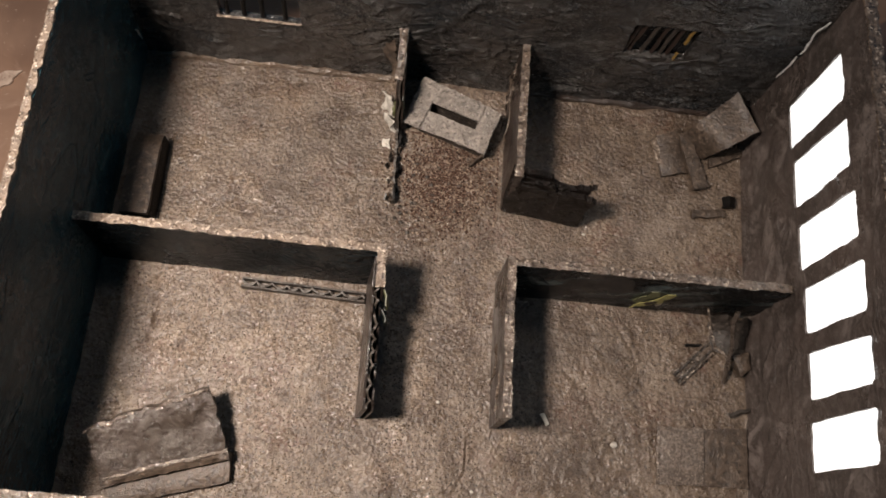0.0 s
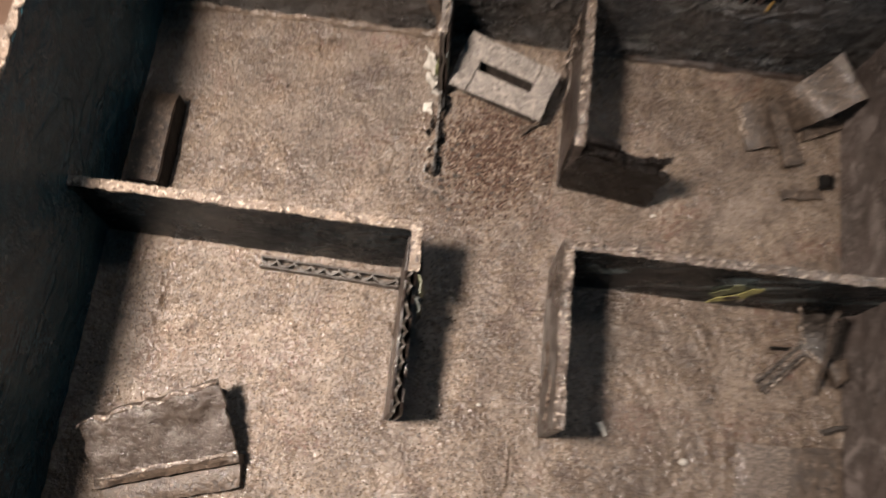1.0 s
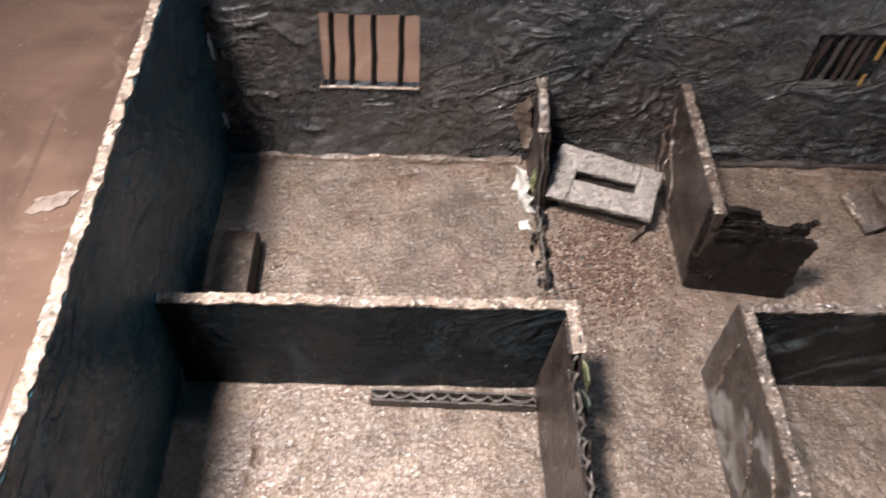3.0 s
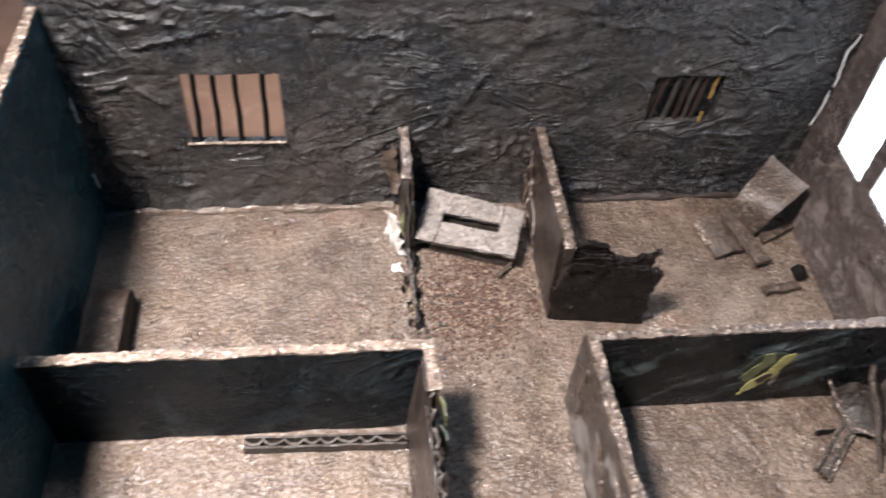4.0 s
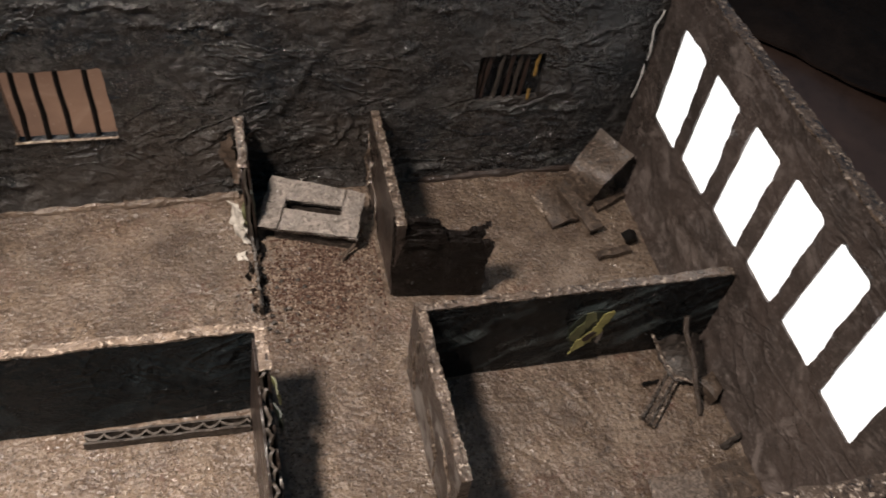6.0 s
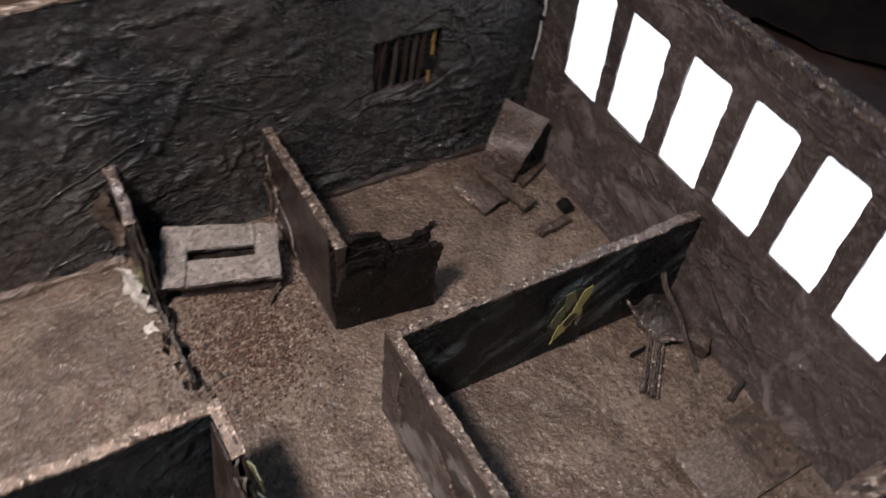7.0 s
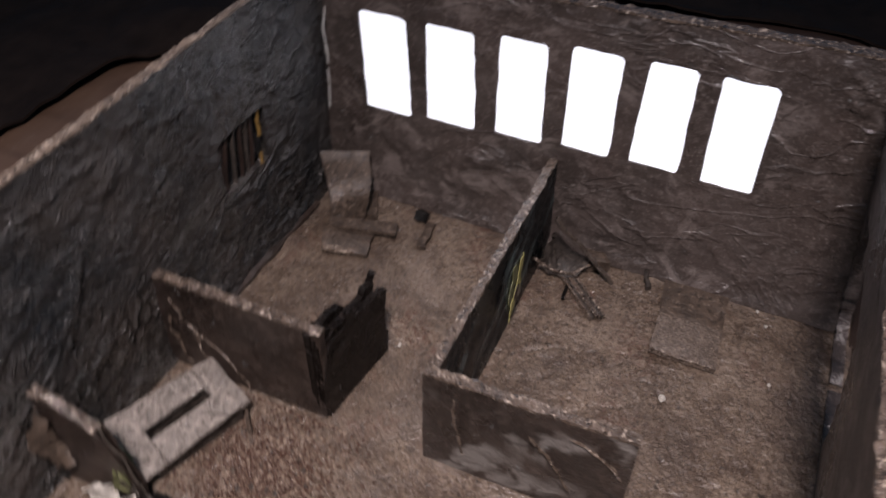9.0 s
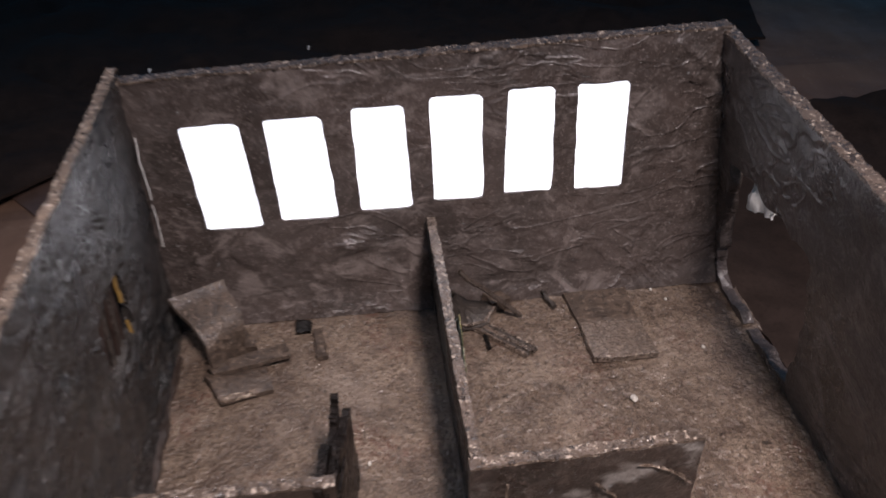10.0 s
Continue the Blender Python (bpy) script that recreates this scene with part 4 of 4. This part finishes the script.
part("side_flap", board([(1.165, 0.475, 0.015), (1.385, 0.530, 0.27), (1.375, 0.560, 0.26), (1.155, 0.50, 0.01)], 0.02, 0.04), CARD_BLACK, bent, "black card flap")
flat = thing("card_sheet", (0.97, 0.44, 0), "flat brown card sheet with a white edge", "card sheet")
part("sheet", board([(0.860, 0.518, 0.05), (0.925, 0.295, 0.03), (1.075, 0.340, 0.025), (1.030, 0.610, 0.05)], 0.022, 0.03, lambda u, v: 0.02 * math.sin(3 * v)), CARD, flat)
part("torn_edge", board([(0.853, 0.515, 0.062), (0.880, 0.515, 0.060), (0.918, 0.37, 0.050), (0.893, 0.37, 0.050)], 0.016, 0.02, rag=0.01), RIM, flat, "pale torn edge")
tagged(link("plank", board([(1.005, 0.560, 0.075), (1.065, 0.590, 0.075), (1.190, 0.250, 0.055), (1.105, 0.225, 0.055)], 0.022, 0.03), CARD, (1.1, 0.4, 0.02)),
       "short brown card plank lying across the sheet", "plank")
tagged(link("plank", board([(1.20, 0.445, 0.035), (1.395, 0.530, 0.035), (1.400, 0.478, 0.035), (1.205, 0.385, 0.035)], 0.03, 0.03), CARD, (1.3, 0.46, 0)),
       "short brown card plank beside the bent sheet", "plank")
tagged(link("plank", board([(1.100, 0.062, 0.03), (1.098, 0.105, 0.03), (1.290, 0.135, 0.03), (1.300, 0.092, 0.03)], 0.024, 0.03, rag=0.014), CARD, (1.2, 0.13, 0)),
       "broken piece of brown card on the floor", "card scrap")
tagged(link("card_scrap", board([(1.300, 0.13, 0.075), (1.31, 0.20, 0.075), (1.355, 0.21, 0.04), (1.350, 0.14, 0.04)], 0.05, 0.02, rag=0.012), CARD_BLACK, (1.33, 0.17, 0)),
       "small blackened lump of card", "card scrap")

# ---- front-right room: scraps, sticks, the flat mat ----
mat_thing = thing("floor_mat", (1.15, -1.27, 0), "flat square card mat in two tones on the floor", "mat")
part("light_half", board([(0.908, -1.135, 0.042), (1.150, -1.126, 0.042), (1.147, -1.417, 0.042), (0.906, -1.430, 0.042)], 0.03, 0.03, rough=0.008), fleck_material("brown_grainy_card", (0.130, 0.096, 0.072), (0.078, 0.059, 0.046), (0.24, 0.19, 0.15), 0.05, 0.04, 1.7, 0.6), mat_thing, "pale grainy half")
part("dark_half", board([(1.152, -1.126, 0.024), (1.385, -1.100, 0.034), (1.385, -1.412, 0.034), (1.149, -1.417, 0.024)], 0.03, 0.03, rough=0.008), CARD, mat_thing, "dark brown half")
# Pale strip put in for the bright line along the mat's edge.
part("edge_highlight", board([(0.899, -1.142, 0.046), (0.912, -1.140, 0.048), (0.912, -1.395, 0.046), (0.900, -1.432, 0.044)], 0.012, 0.015, rough=0.01, rag=0.012), RIM_DARK, mat_thing, "pale strip for the highlight along the edge")
curl = thing("curled_sheet", (1.28, -0.64, 0), "curled dark card sheet against the black wall", "card sheet")
part("sheet", board([(1.145, -0.520, 0.13), (1.375, -0.530, 0.14), (1.385, -0.740, 0.04), (1.215, -0.700, 0.04)], 0.016, 0.025, lambda u, v: -0.05 * math.sin(math.pi * v) + 0.03 * math.sin(math.pi * u), rag=0.03), CARD_DARK, curl)
part("torn_edge", board([(1.138, -0.502, 0.142), (1.148, -0.499, 0.145), (1.222, -0.692, 0.05), (1.210, -0.698, 0.047)], 0.010, 0.02, lambda u, v: -0.03 * math.sin(math.pi * v), rag=0.008), RIM_DARK, curl, "pale torn edge")
part("torn_edge", board([(1.214, -0.690, 0.050), (1.222, -0.682, 0.052), (1.352, -0.770, 0.040), (1.345, -0.782, 0.036)], 0.010, 0.02, lambda u, v: 0.02 * math.sin(math.pi * v), rag=0.008), RIM_DARK, curl, "brown torn edge")
tagged(link("card_block", board([(1.300, -0.735, 0.085), (1.385, -0.700, 0.085), (1.405, -0.790, 0.075), (1.350, -0.835, 0.07)], 0.07, 0.02), CARD, (1.35, -0.77, 0)),
       "small brown block of card on the floor", "card block")
tagged(link("stick", rod((1.215, -0.565, 0.36), (1.268, -0.868, 0.012), 0.013, 0.011, 7, 3, 0.03), BED_CARD, (1.25, -0.75, 0)), "long dark stick leaning on the black wall", "stick")
tagged(link("stick", rod((1.06, -0.683, 0.014), (1.19, -0.672, 0.016), 0.009, 0.007, 6, 5, 0.006), CARD_BLACK, (1.12, -0.68, 0)), "thin dark stick on the floor", "stick")
tagged(link("stick", rod((1.30, -1.040, 0.016), (1.415, -1.000, 0.03), 0.016, 0.010, 6, 6, 0.012), CARD_DARK, (1.36, -1.02, 0)), "crooked dark stick on the floor", "stick")
scrap = thing("corrugated_scrap", (1.13, -0.79, 0), "torn corrugated card piece with its core showing", "card scrap")
for k, off in enumerate((0.0, 0.036)):
    for n, bm in fluted((1.225 + off * 0.75, -0.655 - off * 0.6), (1.010 + off * 0.6, -0.865 - off), 0.004, lambda u: 0.028, 0.036, 0.078, (True, True), 5.0 + k):
        part(n, bm, CARD_DARK if n == "flute" else RIM_DARK, scrap)

# printed paper showing through on the black wall
def on_wall(outline, y, thick, seed):
    us, vs = [u for u, _ in outline], [v for _, v in outline]
    f = lambda u, v, d: Vector((u, y + 0.03 * v - d + 0.004 * noise.noise(Vector((u * 14, v * 14, seed))), v))
    return solid(lambda u, v: f(u, v, thick), lambda u, v: f(u, v, 0), steps(min(us), max(us), 0.008), steps(min(vs), max(vs), 0.008), (), jag(outline, 0.016, seed, 0.012, 60))


poster = thing("torn_print", (0.78, -0.52, 0.25), "torn yellow and olive printed paper on the black wall", "torn paper")
part("green_sheet", on_wall([(0.700, 0.21), (0.75, 0.14), (0.83, 0.18), (0.88, 0.26), (0.89, 0.38), (0.80, 0.41), (0.73, 0.38), (0.69, 0.29)], -0.520, 0.005, 2.0), GREEN, poster, "dark green printed paper")
part("olive_sheet", on_wall([(0.757, 0.408), (0.802, 0.398), (0.814, 0.344), (0.777, 0.292), (0.756, 0.325)], -0.526, 0.004, 3.0), OLIVE, poster, "olive printed paper")
part("olive_sheet", on_wall([(0.702, 0.268), (0.748, 0.350), (0.768, 0.268), (0.742, 0.200), (0.714, 0.220)], -0.527, 0.004, 4.0), OLIVE, poster, "olive printed paper")
part("yellow_piece", on_wall([(0.722, 0.108), (0.738, 0.195), (0.777, 0.250), (0.813, 0.292), (0.836, 0.382), (0.884, 0.410), (0.878, 0.359), (0.862, 0.304), (0.845, 0.250), (0.807, 0.188), (0.762, 0.135)], -0.530, 0.003, 6.0), YELLOW, poster, "bright yellow printed paper")
part("brown_piece", on_wall([(0.766, 0.238), (0.800, 0.272), (0.826, 0.262), (0.795, 0.212), (0.770, 0.205)], -0.5345, 0.003, 7.0), RUSTY, poster, "brown printed patch")
part("pale_piece", on_wall([(0.835, 0.240), (0.862, 0.258), (0.854, 0.155), (0.835, 0.190)], -0.5265, 0.004, 8.0), PALE, poster, "pale torn paper tip")
tagged(link("paper_scrap", board([(0.285, -1.13, 0.02), (0.305, -1.12, 0.02), (0.335, -1.175, 0.015), (0.315, -1.19, 0.015)], 0.012, 0.02, rag=0.008), WHITE, (0.31, -1.155, 0)), "small white paper scrap on the floor", "paper scrap", "torn paper scraps")

# ---- front-left room: the broken bed ----
bed = thing("broken_bed", (-1.56, -1.42, 0), "broken dark card bed, its top board tilted", "bed")
part("top_board", board([(-1.930, -1.429, 0.250), (-1.390, -1.185, 0.250), (-1.278, -1.480, 0.105), (-1.860, -1.684, 0.105)], 0.035, 0.012, lambda u, v: 0.010 * (1 - 0.8 * v) * noise.noise(Vector((u * 34, v * 22, 2))), rough=0.02, rag=0.012), BED_CARD, bed)
part("torn_edge", board([(-1.935, -1.428, 0.258), (-1.392, -1.184, 0.258), (-1.388, -1.203, 0.252), (-1.928, -1.447, 0.252)], 0.016, 0.02, rough=0.02, rag=0.02), RIM_DARK, bed, "frayed brown edge of card")
part("side_rail", board([(-1.862, -1.651, 0.120), (-1.275, -1.470, 0.120), (-1.270, -1.505, 0.120), (-1.855, -1.691, 0.120)], 0.12, 0.03, rag=0.008), CARD, bed, "brown card rail")
# Thin pale board standing for the highlight on top of the rail.
part("edge_highlight", board([(-1.860, -1.636, 0.124), (-1.276, -1.458, 0.124), (-1.272, -1.474, 0.123), (-1.857, -1.654, 0.123)], 0.008, 0.02, rough=0.01, rag=0.012), RIM_DARK, bed, "pale strip for the highlight along the edge")
part("step_board", board([(-1.855, -1.696, 0.070), (-1.270, -1.510, 0.070), (-1.258, -1.610, 0.055), (-1.837, -1.786, 0.055)], 0.055, 0.03), CARD, bed)
# Near-black upright board under the raised edge of the top board.
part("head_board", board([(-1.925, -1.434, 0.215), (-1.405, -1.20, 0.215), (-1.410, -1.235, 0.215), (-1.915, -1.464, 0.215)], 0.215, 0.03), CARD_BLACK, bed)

# ---- back-left room: the low bench ----
bench = thing("bench", (-1.97, -0.05, 0), "low dark card bench along the side wall", "bench")
part("seat", board([(-2.050, -0.290, 0.145), (-1.895, -0.290, 0.150), (-1.900, 0.185, 0.150), (-2.050, 0.190, 0.145)], 0.03, 0.03, lambda u, v: -0.04 * max(0, v - 0.85) / 0.15), CARD, bench)
part("side_panel", board([(-1.905, -0.285, 0.125), (-1.890, -0.285, 0.125), (-1.893, 0.180, 0.125), (-1.908, 0.180, 0.125)], 0.125, 0.03), CARD_BLACK, bench)
part("side_panel", board([(-2.05, 0.165, 0.11), (-1.90, 0.160, 0.11), (-1.90, 0.180, 0.11), (-2.05, 0.185, 0.11)], 0.11, 0.03), CARD_BLACK, bench)
part("side_panel", board([(-2.05, -0.285, 0.115), (-1.90, -0.285, 0.115), (-1.90, -0.265, 0.115), (-2.05, -0.265, 0.115)], 0.115, 0.03), CARD_BLACK, bench)

# ---- crumbs and grit on the floor ----
rng = random.Random(5)
for k, (x, y) in enumerate(((0.679, -1.25), (-0.258, -1.115), (0.482, -0.102), (-0.047, -1.551), (1.30, -1.60), (0.95, -1.66), (1.38, -1.55))):
    s = 0.018 if k == 0 else 0.010
    tagged(link("white_crumb", blob((x, y, s * 0.5), s, k + 2.0), WHITE, (x, y, 0)), "tiny white crumb on the gritty floor", "crumb", "white crumbs")
for k in range(46):
    near = k < 26
    x, y = (rng.gauss(-0.52, 0.10), rng.gauss(-0.06, 0.06)) if near else (rng.uniform(-0.55, -0.05), rng.uniform(-0.05, 0.28))
    s = rng.uniform(0.005, 0.012)
    tagged(link("card_crumb", blob((x, y, s * 0.4), s, k * 1.7), rng.choice((CARD_DARK, CARD_DARK, CARD)), (x, y, 0)), "small brown crumb of torn card on the floor", "crumb", "card crumbs")


# ---- coarse rusty grit spread in the passage, and dried ripples in the front-right room ----
def grit_material(name, tones):
    k = Nodes(name)
    isle = k.tree.nodes.new("ShaderNodeNewGeometry").outputs["Random Per Island"]
    base = k.ramp(isle, (0.0, tones[0]), (0.4, tones[1]), (0.75, tones[2]), (0.96, tones[3]))
    return k.done(base, 0.24, None, 0.6, 0.7, 0.10)


def grit(name, count, place, small, large, seed, label, material):
    g = random.Random(seed)
    verts, faces = [], []
    for _ in range(count):
        x, y = place(g)
        s = g.uniform(small, large)
        t = g.uniform(0, 6.3)
        n = len(verts)
        z = floor_relief(x, y) - 0.004
        verts.extend([((x + s * math.cos(t + a) * g.uniform(0.7, 1.2)) * D, (y + s * math.sin(t + a) * g.uniform(0.7, 1.2)) * D, (z - 0.002) * D) for a in (0, 1.57, 3.14, 4.71)])
        verts.append(((x + s * g.uniform(-0.3, 0.3)) * D, (y + s * g.uniform(-0.3, 0.3)) * D, (z + s * g.uniform(0.5, 1.0)) * D))
        faces.extend([(n, n + 1, n + 4), (n + 1, n + 2, n + 4), (n + 2, n + 3, n + 4), (n + 3, n, n + 4), (n + 3, n + 2, n + 1, n)])
    me = bpy.data.meshes.new(name)
    me.from_pydata(verts, [], faces)
    me.materials.append(material)
    return tagged(new(name, me), label, "grit", "", "stuff")


GRIT_RUSTY = grit_material("rusty_grit", ((0.042, 0.020, 0.014), (0.066, 0.035, 0.025), (0.115, 0.076, 0.056), (0.27, 0.21, 0.16)))
GRIT_SANDY = grit_material("sandy_grit", ((0.045, 0.031, 0.022), (0.085, 0.060, 0.043), (0.130, 0.096, 0.070), (0.19, 0.147, 0.11)))
GRIT_PALE = grit_material("pale_sandy_grit", ((0.075, 0.054, 0.039), (0.125, 0.093, 0.068), (0.180, 0.138, 0.102), (0.28, 0.22, 0.165)))
grit("grit", 4200, lambda g: (min(-0.03, g.gauss(-0.32, 0.15)), min(0.42, g.gauss(0.12, 0.16))), 0.004, 0.010, 1, "coarse rusty brown grit spread on the passage floor", GRIT_RUSTY)
grit("grit", 6000, lambda g: (g.uniform(-0.56, -0.02), g.uniform(-1.75, 0.4)), 0.002, 0.006, 2, "fine brown grit along the passage floor", GRIT_SANDY)
grit("grit", 8000, lambda g: (g.uniform(0.08, 1.38), g.uniform(-1.75, -0.53)), 0.002, 0.005, 3, "fine brown grit on the front-right floor", GRIT_SANDY)
grit("grit", 9000, lambda g: (g.uniform(-2.08, -0.66), g.uniform(-1.75, -0.58)), 0.002, 0.006, 4, "fine pale brown grit on the front-left floor", GRIT_PALE)
grit("grit", 9000, lambda g: (g.uniform(-2.08, -0.68), g.uniform(-0.45, 0.73)), 0.002, 0.0045, 5, "fine brown grit on the back-left floor", GRIT_SANDY)
grit("grit", 7000, lambda g: (g.uniform(0.06, 1.38), g.uniform(-0.44, 0.73)), 0.002, 0.0045, 6, "fine brown grit on the back-right floor", GRIT_SANDY)
